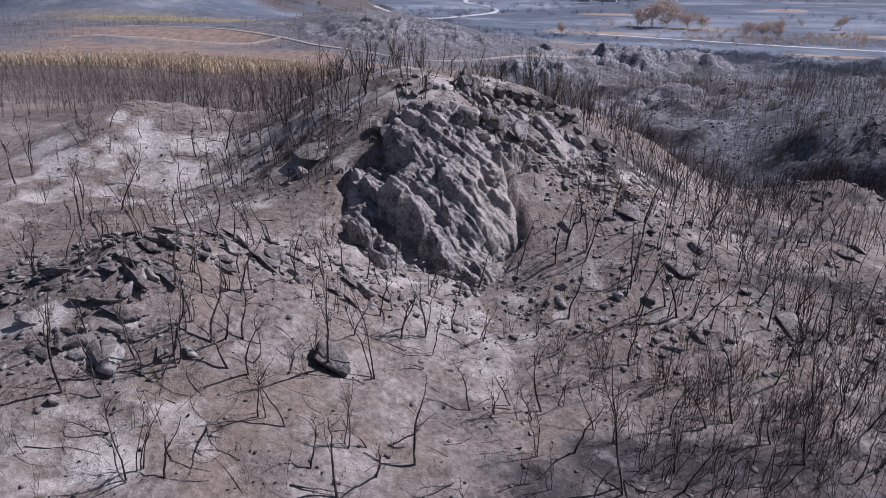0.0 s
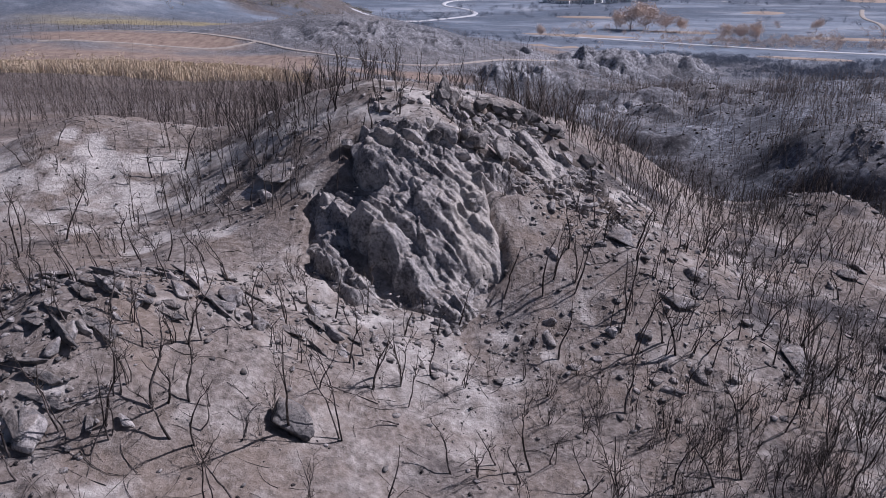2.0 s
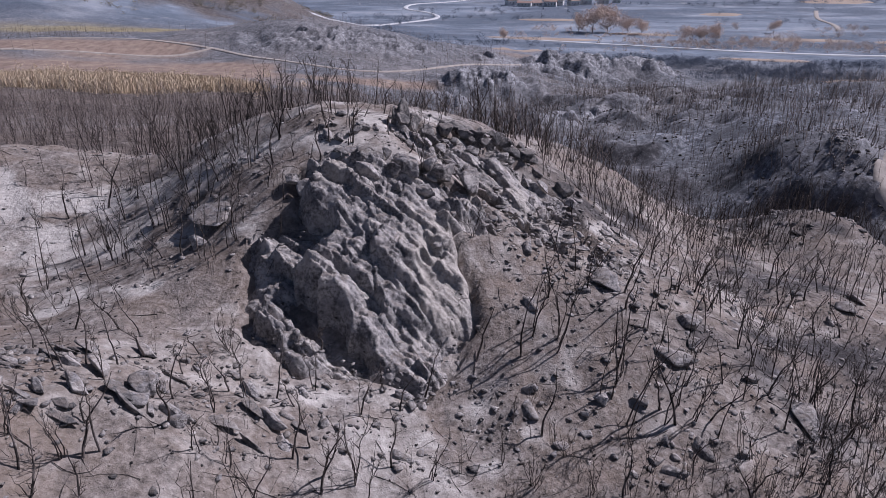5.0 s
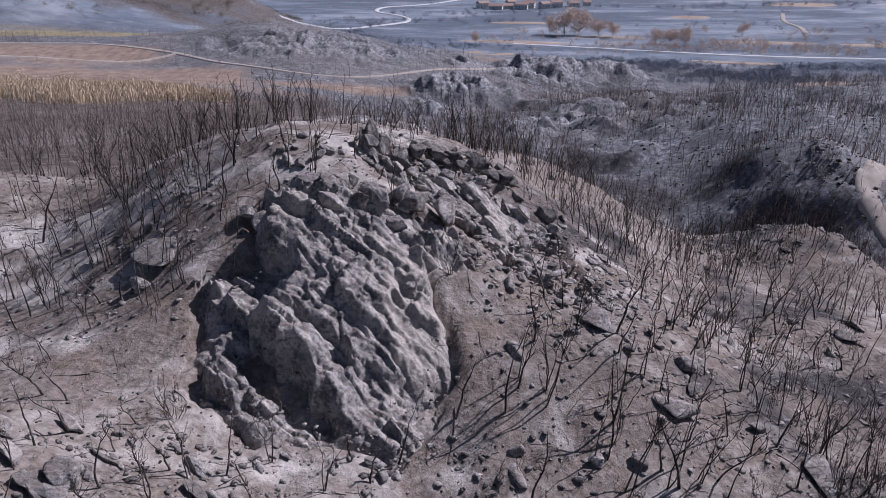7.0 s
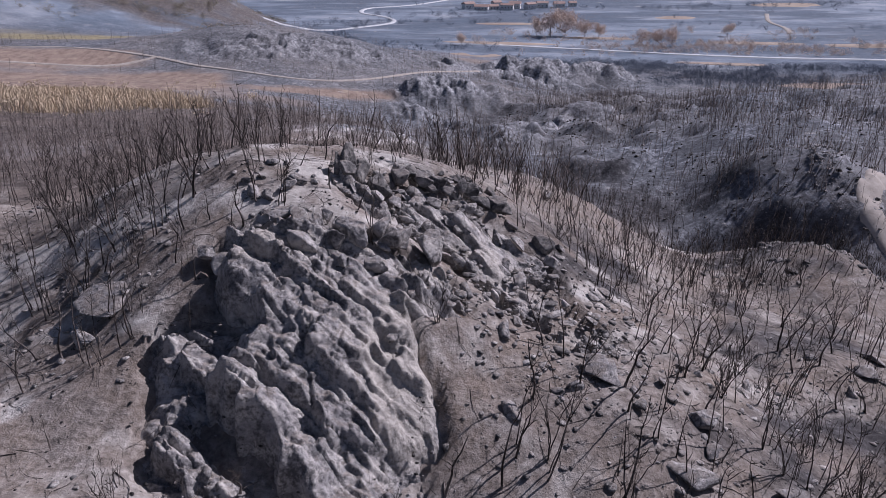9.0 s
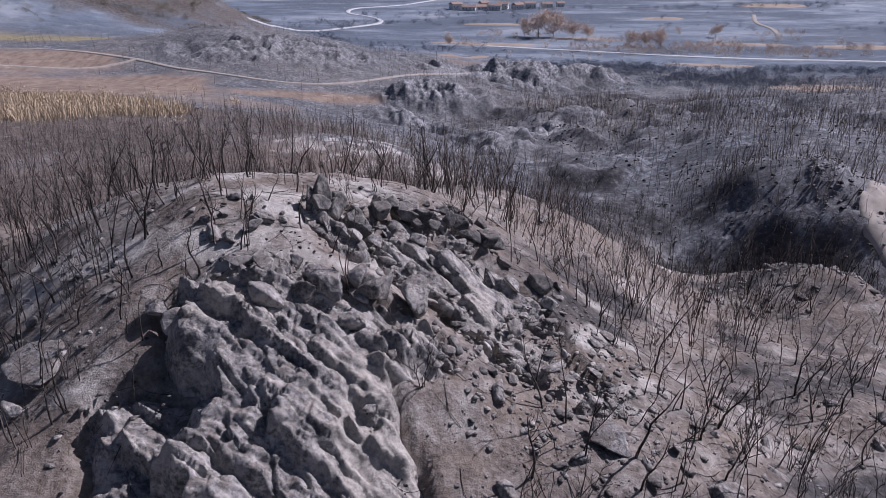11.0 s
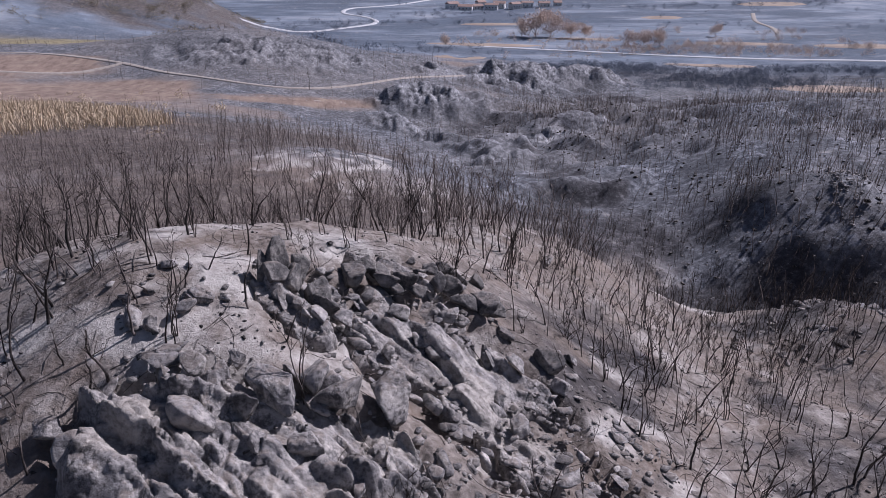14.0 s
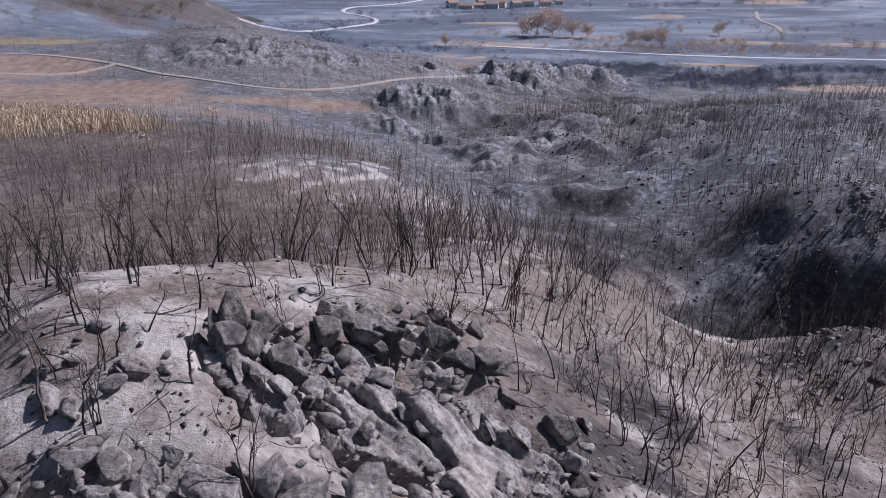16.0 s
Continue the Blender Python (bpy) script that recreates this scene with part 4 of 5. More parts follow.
TREE_LABEL = "leafless burnt tree with a charred black trunk"
SHRUB_LABEL = "charred multi-stemmed shrub with bare thin twigs"
MOULDS = [tree_thing("burnt_tree", 10 + k, TREE_LABEL, "burnt trees on the hillside", tall=6.0, stems=(1, 1, 1, 2, 1, 2, 1, 3)[k], boughs=(7, 5, 9, 6, 5, 6, 11, 5)[k], twigs=(3, 3, 4, 3, 3, 3, 4, 3)[k], thick=(0.085, 0.07, 0.10, 0.08, 0.065, 0.07, 0.11, 0.075)[k]) for k in range(8)]
SHRUBS = [tree_thing("burnt_shrub", 40 + k, SHRUB_LABEL, "burnt shrubs on the hillside", tall=3.2, stems=(6, 8, 5, 9)[k], boughs=5, twigs=3, thick=0.04, spread=0.25) for k in range(4)]


def plant(mould, x, y, tall, turn, lean=(0, 0), ref=6.0):
    s = tall / ref
    w = 0.5 * (s + 0.85)
    ob = copy_thing(mould, Matrix.Translation((x, y, at(x, y))) @ pose(0, 0, 0, lean[0], lean[1], 0) @ pose(0, 0, 0, 0, 0, turn))
    ob.scale = (w, w, s)
    return ob


def sapling(ob, tall):
    """The small ones are saplings."""
    if tall < 3.3:
        ob.name = "burnt_sapling"
        tagged(ob, "small leafless burnt sapling with a thin charred stem", "sapling", "burnt saplings on the hillside")


# ---- where trees grow ----
# x, y, height, lean to the east
FORE = [(-11.6, 29.8, 3.7, 18), (-10.1, 28.3, 4.3, 10), (-10, 30.4, 2.4, 15), (-8.9, 25.9, 4.1, 2), (-6.3, 30.6, 6.9, 5), (-3.7, 30.9, 7.2, -7),
    (-2.6, 36.3, 3.6, -2), (-1, 36.3, 5.3, 3), (-1.3, 25.1, 4.9, 4), (-4.8, 22.6, 6.2, 7), (-6.2, 23.7, 3.2, 10), (-7.9, 35.6, 2.8, 5),
    (-3.7, 25.6, 2.2, -5), (-13.8, 21.4, 5.2, -6), (-16.4, 25.5, 1.9, 6), (-13.3, 22.1, 4.4, 7), (-12.2, 21.6, 2.9, 8), (-18.2, 25.5, 6.1, 9),
    (-17.2, 26.5, 3.9, 6), (-17.2, 26.7, 5.4, 12), (-15.4, 27.6, 4.9, -2), (-14.1, 26.9, 2.3, 10), (-13.5, 27.5, 4.9, 7), (-12.2, 29.2, 4.9, 8),
    (-13.4, 30, 3.4, 11)]
MIDDLE = [(1.7, 30.5, 3.3, 2), (3.1, 30.4, 3.2, 0), (4.1, 31.7, 2.3, -1), (6, 31.4, 5.5, -7), (5.2, 30.3, 3, -9), (9.2, 24.9, 9, -5),
    (8.8, 29.8, 3, -4), (5.6, 24.7, 2.9, -9), (0.7, 37.6, 3, 10), (2.8, 37.3, 3.5, 6), (5.9, 45.2, 4.8, -4), (8.6, 45.2, 5.6, -3),
    (9.6, 46.4, 5.1, -1), (11, 45.4, 5.7, 5), (13.9, 43, 5, 0), (14.4, 43.6, 3.7, 3), (8.9, 40.1, 4, -1), (6.4, 36, 2.2, -8),
    (16.2, 41.8, 4.1, 4), (16.8, 37.9, 3.1, 12), (18.5, 43.6, 3.4, 22), (13.9, 40.6, 6.6, 25), (19.2, 41.5, 3.9, 14), (-20.1, 28.3, 3.9, 12)]
RIGHT = [(15.7, 30.7, 4.1, -8), (18.4, 29.6, 4.4, -21), (19.7, 36.8, 2.7, -2), (19.1, 29.6, 4, -9), (19.3, 29.2, 4.8, -5), (23.2, 30.6, 5.3, -14),
    (25.9, 34.3, 4.4, -12), (27.9, 36.5, 4.5, -12), (22.3, 32, 3, -10), (27.5, 44.7, 4, -3), (24.3, 46.4, 5.3, -9), (33.1, 58.3, 4.1, -1),
    (34.3, 54.9, 4.6, -7), (29.9, 47, 3.6, 8), (34.3, 48.7, 3.5, 1), (27.2, 61.7, 3, 1), (16.1, 40.8, 5.4, 12), (16.9, 40.9, 5.8, -1),
    (18.2, 41.1, 5, 9), (24, 43.8, 4.1, 23), (22.7, 27.1, 3.5, -3), (18.7, 26.3, 2.3, -5), (15.3, 26.1, 3.1, -5), (13.3, 28.6, 3.2, -3)]
SHELF = [(-37, 52.7, 1.5, 42), (-38, 55.9, 5.6, 11), (-37.7, 57.9, 6.3, 10), (-30.1, 49.3, 2.7, 9), (-29.3, 50, 5.8, 15), (-29.1, 49, 6.5, 12),
    (-28.4, 48.8, 2.9, 40), (-27.5, 52.6, 6, 13), (-26.3, 52.1, 5.2, 4), (-24.9, 52.8, 2.1, 13), (-25.7, 61, 2.2, -1), (-21.3, 63.3, 5.6, 5),
    (-29.6, 63.9, 2.2, 4), (-28.1, 65.3, 2.3, 5), (-34.7, 65, 2, -3), (-34.5, 54, 2.1, 14), (-22.1, 53.4, 2.8, 14), (-15.5, 34.1, 3.2, 4),
    (-14.4, 34.1, 3.2, 5), (-17.3, 33.1, 2.5, 2), (-17.2, 46, 4.1, 17), (-13.8, 39.8, 3.2, 8)]
FLANK = [(-17.8, 56, 4.2, -5), (-15.5, 55, 1.6, -8), (-12.7, 54, 3.2, -19), (-9.2, 53.4, 2.5, -12), (-9.8, 58, 2.5, -2), (-12.5, 63.1, 4, -1),
    (-17.8, 68.4, 4.9, -13), (-7.4, 59.7, 4.5, -1), (-5.9, 59.8, 2, -14), (-5.6, 64.6, 2.4, -11), (-9.3, 63.1, 3.4, -1), (-14.9, 66, 4.4, 2),
    (-3.9, 58.4, 3.9, 4), (-1.5, 60.1, 3.2, -2), (1.1, 61.6, 2.6, 3), (-2.7, 286.4, 7.9, 0)]
FLANK_LOW = [(-17.8, 67, 2.8, -13), (-15.1, 65.5, 4.3, 3), (-15.3, 63.3, 4, -2), (-12.8, 62.8, 3.2, -7), (-21.9, 96.3, 4.1, -18), (-9.4, 63.3, 3.8, -2),
    (-9.2, 63.3, 2.6, 3), (-8.1, 62.9, 2.4, 2), (-7.2, 58.1, 2.7, -7), (-6.1, 59.7, 2.4, -11), (-5.9, 59.7, 2.8, 14), (-4.7, 58.6, 2.2, -5),
    (-9.1, 53.6, 3.3, -4), (-6.3, 53.3, 2, -8), (-13, 53.6, 3.5, -10), (-13.8, 59.7, 2.2, -13), (-10.4, 60.8, 2.9, -15), (-6.6, 64.9, 2.2, -10),
    (-5.3, 64.2, 2.6, 1)]
EAST = [(8.4, 45.1, 5.8, -5), (9.4, 46.7, 3.2, 2), (9.6, 47.1, 5.3, 7), (11.2, 49.5, 4.1, 18), (11.1, 46, 5.6, 4), (16.6, 50.5, 5.3, -2),
    (14.3, 44.3, 5.9, -1), (26.8, 59.5, 4.6, -7), (24.9, 57.6, 3.1, -2), (30.8, 60.7, 5.7, -9), (24.4, 48.7, 6.4, -6), (35.7, 59, 4.3, -3),
    (31.4, 55.8, 4.5, -3), (33.6, 61, 5.8, -6), (34.2, 55.1, 5.4, -8), (20.4, 51.9, 3.1, 3), (21.7, 50.5, 3.8, 13)]
SUMMIT = [(-6.7, 64.6, 2.7, -14), (-7, 67.7, 3.6, 3), (-5.7, 65, 1.6, -31), (-4.8, 67.2, 2.5, 9), (-2, 67.5, 2.7, 1), (-8.7, 101.4, 3.8, 9),
    (-7, 100.8, 4.7, 1), (0.5, 70.5, 2.9, 7), (0.7, 65.9, 2.8, -5), (0.8, 66.1, 2.7, 15), (-1.6, 62.9, 2.1, 0), (1, 61.3, 2.7, 7),
    (-1.7, 59.6, 3.7, 8), (-0.8, 64, 1.5, 9), (-3.6, 58.2, 4.2, 5), (-6, 59.6, 2.7, -13), (-5.9, 59.5, 2.8, 15), (-3.8, 57.9, 1.8, -30),
    (-3.1, 62.8, 1.6, -14), (2.5, 68.3, 2.6, 6), (-4.3, 68, 1.4, 16), (2.7, 60.2, 2.1, 12)]
NEAR_WEST = [(-15, 32.5, 3, 5), (-13.4, 29.9, 5.5, 12), (-12.1, 29.1, 5.5, 8), (-11.5, 29.7, 4.3, 16), (-10.8, 30.2, 3.6, 11), (-10, 30.4, 4.8, 13),
    (-12.5, 33.5, 3, 11), (-11.8, 33.8, 4, 11), (-11.2, 34.2, 4, 10), (-13.7, 28.1, 5.3, 7), (-13.7, 29.4, 3.6, 15), (-13.6, 32.6, 3.4, 8),
    (-6.3, 30.4, 5.1, 7), (-7.9, 35.5, 4.9, 6), (-7.2, 36.6, 2.2, 5), (-9.3, 36.9, 3.3, 21), (-9.5, 38.9, 2.1, 4), (-17.6, 35.3, 1.1, 15),
    (-12.3, 35.6, 1.6, -13), (-10, 29.1, 1.7, 23)]
NEAR_EAST = [(13.5, 42.4, 3.2, 3), (16.6, 37.5, 2.9, 2), (20.3, 38.7, 2.4, 1), (19.4, 41.9, 4, 0), (23.2, 38.2, 2.2, -20), (23.6, 34, 7.3, -12),
    (26.7, 36.2, 1.8, -26), (17.6, 34.5, 1.2, -17), (20, 35.4, 1.8, -14), (27.4, 43.7, 4.1, -2), (23, 43.2, 1.5, 22), (29.5, 43.1, 5.4, 1)]
FOOT = [(-12.1, 42.3, 3.4, -6), (-9.7, 38.8, 3.6, 4), (-8.2, 39.7, 3.2, 8), (-6.9, 40.8, 3.8, 10), (-5.3, 41, 3.2, 12), (-3.3, 42.3, 4, 5),
    (-3.3, 45.6, 2.4, 3), (-0.9, 41, 3, 4), (1.2, 41.7, 2.6, -4), (2.7, 42.9, 3.6, 6), (-9.8, 43.7, 2, 0), (-15.6, 48.8, 2.2, -8),
    (-13.3, 45.3, 2.6, 8), (-18.4, 55.6, 3, -14), (-13.1, 53.7, 3.2, -18), (-15.3, 53.4, 2.6, -10), (-7.7, 41.1, 2.6, 14), (-4.3, 40.6, 2.4, -6),
    (-10.1, 41.6, 2.2, 10), (0.3, 42.8, 2.4, 8), (-12.8, 40.7, 2.8, -5), (-12.5, 38.6, 3, 6)]
BACK = [(13.8, 71.9, 3.7, 1), (15.7, 72.6, 3.8, 2), (18.4, 75.2, 3.8, 2), (18.8, 70.9, 3.2, 2), (21.7, 73.9, 3.4, -2), (14.6, 65.8, 2, 5),
    (21.2, 66.4, 2.5, 14), (27.6, 71.5, 3.2, 11), (32.8, 75.5, 3, 6), (20, 61.3, 2.1, 30), (25.2, 78.1, 4, -3), (30.2, 81.7, 3.7, 0),
    (31.8, 79.7, 4.7, -3), (5.4, 68.5, 2.2, 4), (10.2, 74.5, 2.6, 4), (11.4, 69.2, 3.4, 2), (6, 69.2, 2.4, 0), (4.2, 69.6, 2.2, 1),
    (7.8, 70, 2.6, 8)]


def crowd(x, y):
    """Further trees to the square metre round the knoll."""
    d = 0.03 + 0.06 * step(-24, -18, x) * (1 - step(8, 12, x)) * (1 - step(38, 43, y))
    d = d + 0.16 * step(9, 18, x) * (1 - step(33, 42, y))
    d = d + 0.09 * step(12, 22, x)
    d = d + 0.17 * blob(x, y, -13, 63, 11, 12) + 0.03 * blob(x, y, -22, 45, 12, 8)
    d = np.where(outcrop(x, y) > 0.1, 0.0, d)
    d = np.where(blob(x, y, 0, 62, 8, 5) > 0.3, 0.002, d)
    return d + 0.13 * step(70, 76, y - 0.15 * np.abs(x))


def grove():
    rng = np.random.RandomState(3)
    k, spots = 0, []
    for x, y, tall, lean in FORE + FOOT + MIDDLE + RIGHT + SHELF + FLANK + FLANK_LOW + EAST + SUMMIT + BACK + NEAR_WEST + NEAR_EAST:
        if any((x - a) ** 2 + (y - b) ** 2 < 0.25 for a, b in spots):
            continue
        sapling(plant(MOULDS[k % 8], x, y, tall * 1.12, rng.uniform(0, 360), (0, lean * 0.8)), tall)
        spots.append((x, y))
        k += 1
    plant(SHRUBS[1], -34.4, 62.8, 3.4, 30, ref=3.2)
    plant(SHRUBS[0], 15.4, 52.2, 2.4, 80, ref=3.2)
    plant(SHRUBS[2], -7.3, 31.7, 2.2, 140, ref=3.2)
    n = 0
    for x, y in sow(rng, 700, (-36, 50, 17, 82), lambda x, y: crowd(x, y) / 0.22):
        if n < 290 and all((x - a) ** 2 + (y - b) ** 2 > 0.8 for a, b in spots):
            spots.append((x, y))
            n += 1
            if rng.uniform() < (0.55 if x > 8 and y < 45 else 0.25):
                plant(SHRUBS[rng.randint(4)], x, y, rng.uniform(1.6, 3.4), rng.uniform(0, 360), ref=3.2)
            else:
                tall = rng.uniform(2.4, 5.0)
                sapling(plant(MOULDS[rng.randint(8)], x, y, tall, rng.uniform(0, 360)), tall)
    for x, y in sow(rng, 42, (-19, -1, 54, 73), lambda x, y: (outcrop(x, y) < 0.05) * blob(x, y, -9, 64, 10, 10, 0, 0.3)):
        tall = rng.uniform(2.8, 5.4)
        sapling(plant(MOULDS[rng.randint(8)], x, y, tall, rng.uniform(0, 360), (rng.uniform(-6, 6), rng.uniform(-14, 4))), tall)
    for x, y in sow(rng, 70, (-34, 20, 70, 92), lambda x, y: step(70, 75, y - 0.12 * np.abs(x)) * (1 - 0.9 * blob(x, y, -30, 66, 14, 12))):
        plant(MOULDS[rng.randint(8)], x, y, rng.uniform(4.2, 7.2), rng.uniform(0, 360), (rng.uniform(-8, 8), rng.uniform(-8, 8)))
    for k, (x, y, tall, way) in enumerate([(-11.2, 24.6, 3.2, 20), (-8.2, 29.3, 2.6, 170), (-20.6, 28.6, 3.4, 60), (-19.6, 28.0, 2.8, 110), (9.6, 25.6, 3.0, 15), (21, 33, 3.2, 140), (16, 47, 2.6, 70), (2.6, 59.6, 1.8, 200), (-2.5, 26.2, 3.0, 100), (0.5, 24.2, 2.4, 300), (-6.8, 22.6, 2.8, 75), (4.2, 27.4, 2.2, 250), (12.5, 33.5, 2.6, 110), (-15.5, 23.6, 2.4, 265), (7.5, 38.5, 2.2, 95), (14.5, 36.2, 2.5, 130), (-1.2, 33.2, 2.0, 280), (20.5, 52.5, 2.4, 100), (27, 50, 2.6, 80), (-3.2, 63.5, 2.0, 110)]):
        ob = plant(MOULDS[(2 * k) % 8], x, y, tall, 0, (84, 0))
        ob.matrix_basis = Matrix.Translation((x, y, at(x, y) + 0.12)) @ pose(0, 0, 0, 0, 0, way) @ pose(0, 0, 0, 86, 0, 0) @ Matrix.Diagonal((*ob.scale, 1))
        ob.name = "fallen_branch"
        tagged(ob, "charred branch fallen on the ash with bare twigs", "branch", "fallen branches")
    for mould in MOULDS + SHRUBS:
        for ob in (*mould.children, mould):
            bpy.data.objects.remove(ob)


grove()


# ---- woods beyond: uncounted burnt stems ----
def woods(name, label, n, area, seed, tall, fine, keep, spread=0.14):
    rng = np.random.RandomState(seed)
    moulds = []
    for k in range(6):
        trunk, crown = tree_parts(seed * 10 + k, 6.0, 1 if fine < 1 or k < 4 else 2, (4, 8)[fine > 0], (0, 1)[fine > 0], (0.075, 0.062)[fine > 0], 3, False, spread)
        moulds.append(gather(trunk + crown))
    x, y = rng.uniform(area[0], area[1], n * 4), rng.uniform(area[2], area[3], n * 4)
    ok = rng.uniform(0, 1, n * 4) < keep(x, y)
    x, y = x[ok][:n], y[ok][:n]
    z = height(x, y)
    size = rng.uniform(tall[0], tall[1], len(x)) / 6.0
    turn = rng.uniform(0, 2 * math.pi, len(x))
    V, F, base = [], [], 0
    for k, (v, f) in enumerate(moulds):
        sel = np.arange(len(x)) % 6 == k
        c, s = np.cos(turn[sel])[:, None], np.sin(turn[sel])[:, None]
        sc = size[sel][:, None]
        vx, vy, vz = v[:, 0][None], v[:, 1][None], v[:, 2][None]
        W = np.stack([(vx * c - vy * s) * sc + x[sel][:, None], (vx * s + vy * c) * sc + y[sel][:, None], vz * sc + z[sel][:, None]], 2)
        V.append(W.reshape(-1, 3))
        F.append((f[None] + (np.arange(sel.sum()) * len(v))[:, None, None]).reshape(-1, 4) + base)
        base += W.shape[0] * W.shape[1]
    tagged(new(name, mesh_of(name, np.concatenate(V), np.concatenate(F), [WOODS])), label, "burnt woods", kind="stuff")


woods("burnt_woods", "dense leafless burnt trees behind the knoll", 1400, (-100, 45, 70, 150), 5, (3.6, 6.6), 1,
      lambda x, y: step(70, 82, y - 0.22 * np.abs(x - 4)) * (1 - step(20, 34, x - 0.1 * (y - 75))) * (1 - 0.9 * blob(x, y, -30, 66, 16, 14)) * (1 - 0.6 * blob(x, y, 14, 150, 14, 16)))
woods("burnt_woods", "leafless burnt trees on the slope across the ravine", 4600, (45, 190, 100, 290), 6, (3.0, 6.0), 0,
      lambda x, y: step(54, 68, x - 0.05 * (y - 100)) * (1 - 0.8 * blob(x, y, 80, 105, 14, 14)) * (0.3 + 0.7 * step(-0.4, 0.3, fractal(x / 22, y / 22, None, 3, 15))), 0.05)
woods("burnt_woods", "burnt trees scattered over the far valley hills", 3400, (-260, 160, 150, 420), 7, (2.6, 5.4), 0,
      lambda x, y: (1 - dry_grass(x, y)) * (0.25 + 0.75 * step(-0.2, 0.4, fractal(x / 40, y / 40, None, 3, 12))))


woods("burnt_woods", "fine-twigged brown burnt thicket on the plateau", 1500, (-100, 30, 108, 220), 9, (2.2, 4.4), 1,
      lambda x, y: brown_floor(x, y) * (0.4 + 0.6 * step(-0.3, 0.3, fractal(x / 16, y / 10, None, 3, 17))), 0.1)
woods("burnt_hedge", "charred hedge along the bank of the valley track", 900, (-90, 60, 280, 350), 8, (1.2, 2.4), 0,
      lambda x, y: (by_track(x, y) < 0.93) * (by_track(x, y - 5.5) > 0.75) * step(-92, -80, x) * (1 - step(0, 20, x)))


# ---- burnt brush and fallen wood ----
def brush(name, label, n, area, seed, tall, keep, stems=5, thick=0.028):
    """Uncounted thin burnt shoots in clumps, in one mesh."""
    rng = np.random.RandomState(seed)
    moulds = [gather([p for part in tree_parts(seed * 10 + k, 3.0, stems, 3, 1, thick, 3, False, 0.09) for p in part]) for k in range(6)]
    x, y = rng.uniform(area[0], area[1], n * 12), rng.uniform(area[2], area[3], n * 12)
    ok = rng.uniform(0, 1, n * 12) < keep(x, y)
    x, y = x[ok][:n], y[ok][:n]
    z, size, turn = height(x, y), rng.uniform(tall[0], tall[1], len(x)) / 3.0, rng.uniform(0, 6.3, len(x))
    V, F, base = [], [], 0
    for k in range(len(x)):
        v, f = moulds[k % 6]
        c, s = math.cos(turn[k]) * size[k], math.sin(turn[k]) * size[k]
        V.append(np.stack([v[:, 0] * c - v[:, 1] * s + x[k], v[:, 0] * s + v[:, 1] * c + y[k], v[:, 2] * size[k] + z[k]], 1))
        F.append(f + base)
        base += len(v)
    tagged(new(name, mesh_of(name, np.concatenate(V), np.concatenate(F), [CHAR_TWIG])), label, "burnt brush", kind="stuff")


def thicket(x, y):
    return step(7, 16, x) * (1 - step(32, 40, y - 0.1 * x)) + 0.5 * step(22, 30, x) * (1 - step(48, 60, y))


brush("burnt_brush", "dense thin burnt shoots at the foot of the slope", 900, (6, 46, 16, 60), 21, (1.2, 3.6), thicket, 4, 0.034)
brush("burnt_brush", "thin burnt saplings scattered over the hillside", 420, (-38, 46, 17, 78), 22, (1.0, 2.8),
      lambda x, y: (0.25 + 0.5 * step(-0.1, 0.5, fractal(x / 7, y / 7, None, 2, 14))) * (outcrop(x, y) < 0.1) * (1 - 0.9 * blob(x, y, 0, 62, 8, 6)), 2, 0.035)
brush("burnt_brush", "slender burnt trees on the western flank of the knoll", 60, (-26, -2, 48, 78), 26, (2.8, 5.2), lambda x, y: blob(x, y, -13, 62, 12, 14) * (outcrop(x, y) < 0.1), 1, 0.042)
brush("burnt_brush", "slender burnt trees crowding the eastern slope", 430, (10, 52, 40, 90), 24, (2.6, 5.4), lambda x, y: 0.8 * step(9, 18, x) * (outcrop(x, y) < 0.1), 1, 0.036)
brush("burnt_brush", "slender burnt trees on the near ridge above the ravine", 190, (38, 66, 72, 94), 27, (2.4, 4.6), lambda x, y: blob(x, y, 51, 84, 15, 10, 0, 0.5), 1, 0.04)
brush("burnt_brush", "black burnt thicket in the ravine", 600, (36, 84, 90, 140), 25, (1.6, 3.8), lambda x, y: 0.15 + 0.85 * scorch_shade(x, y), 2, 0.035)
brush("burnt_brush", "burnt shoots along the back of the ridge", 260, (8, 48, 66, 100), 23, (1.4, 3.2), lambda x, y: 0.8 * step(68, 74, y) * (1 - step(6, 10, y - 88 + 0.2 * (x - 20))), 2, 0.034)


def litter(n, seed):
    """Burnt sticks and roots lying on the ash."""
    rng = np.random.RandomState(seed)
    pieces = []
    x, y = rng.uniform(-34, 44, n), rng.uniform(17, 74, n)
    for k in range(n):
        ln = rng.uniform(0.4, 2.2) * (1.6 if rng.uniform() < 0.08 else 1)
        a = rng.uniform(0, 6.3)
        m = 5
        t = np.linspace(0, 1, m)
        bend = rng.normal(0, 0.12) * ln
        px = x[k] + math.cos(a) * t * ln - math.sin(a) * bend * np.sin(t * 3.1)
        py = y[k] + math.sin(a) * t * ln + math.cos(a) * bend * np.sin(t * 3.1)
        r = 0.008 + 0.011 * ln * rng.uniform(0.3, 1)
        pieces.append(tube(np.stack([px, py, height(px, py) + r * 0.6 + 0.02], 1), np.linspace(r, r * 0.4, m), 4))
    tagged(new("fallen_sticks", mesh_of("fallen_sticks", *gather(pieces), [CHAR])), "charred sticks and roots lying on the ash", "sticks", kind="stuff")


litter(1700, 31)


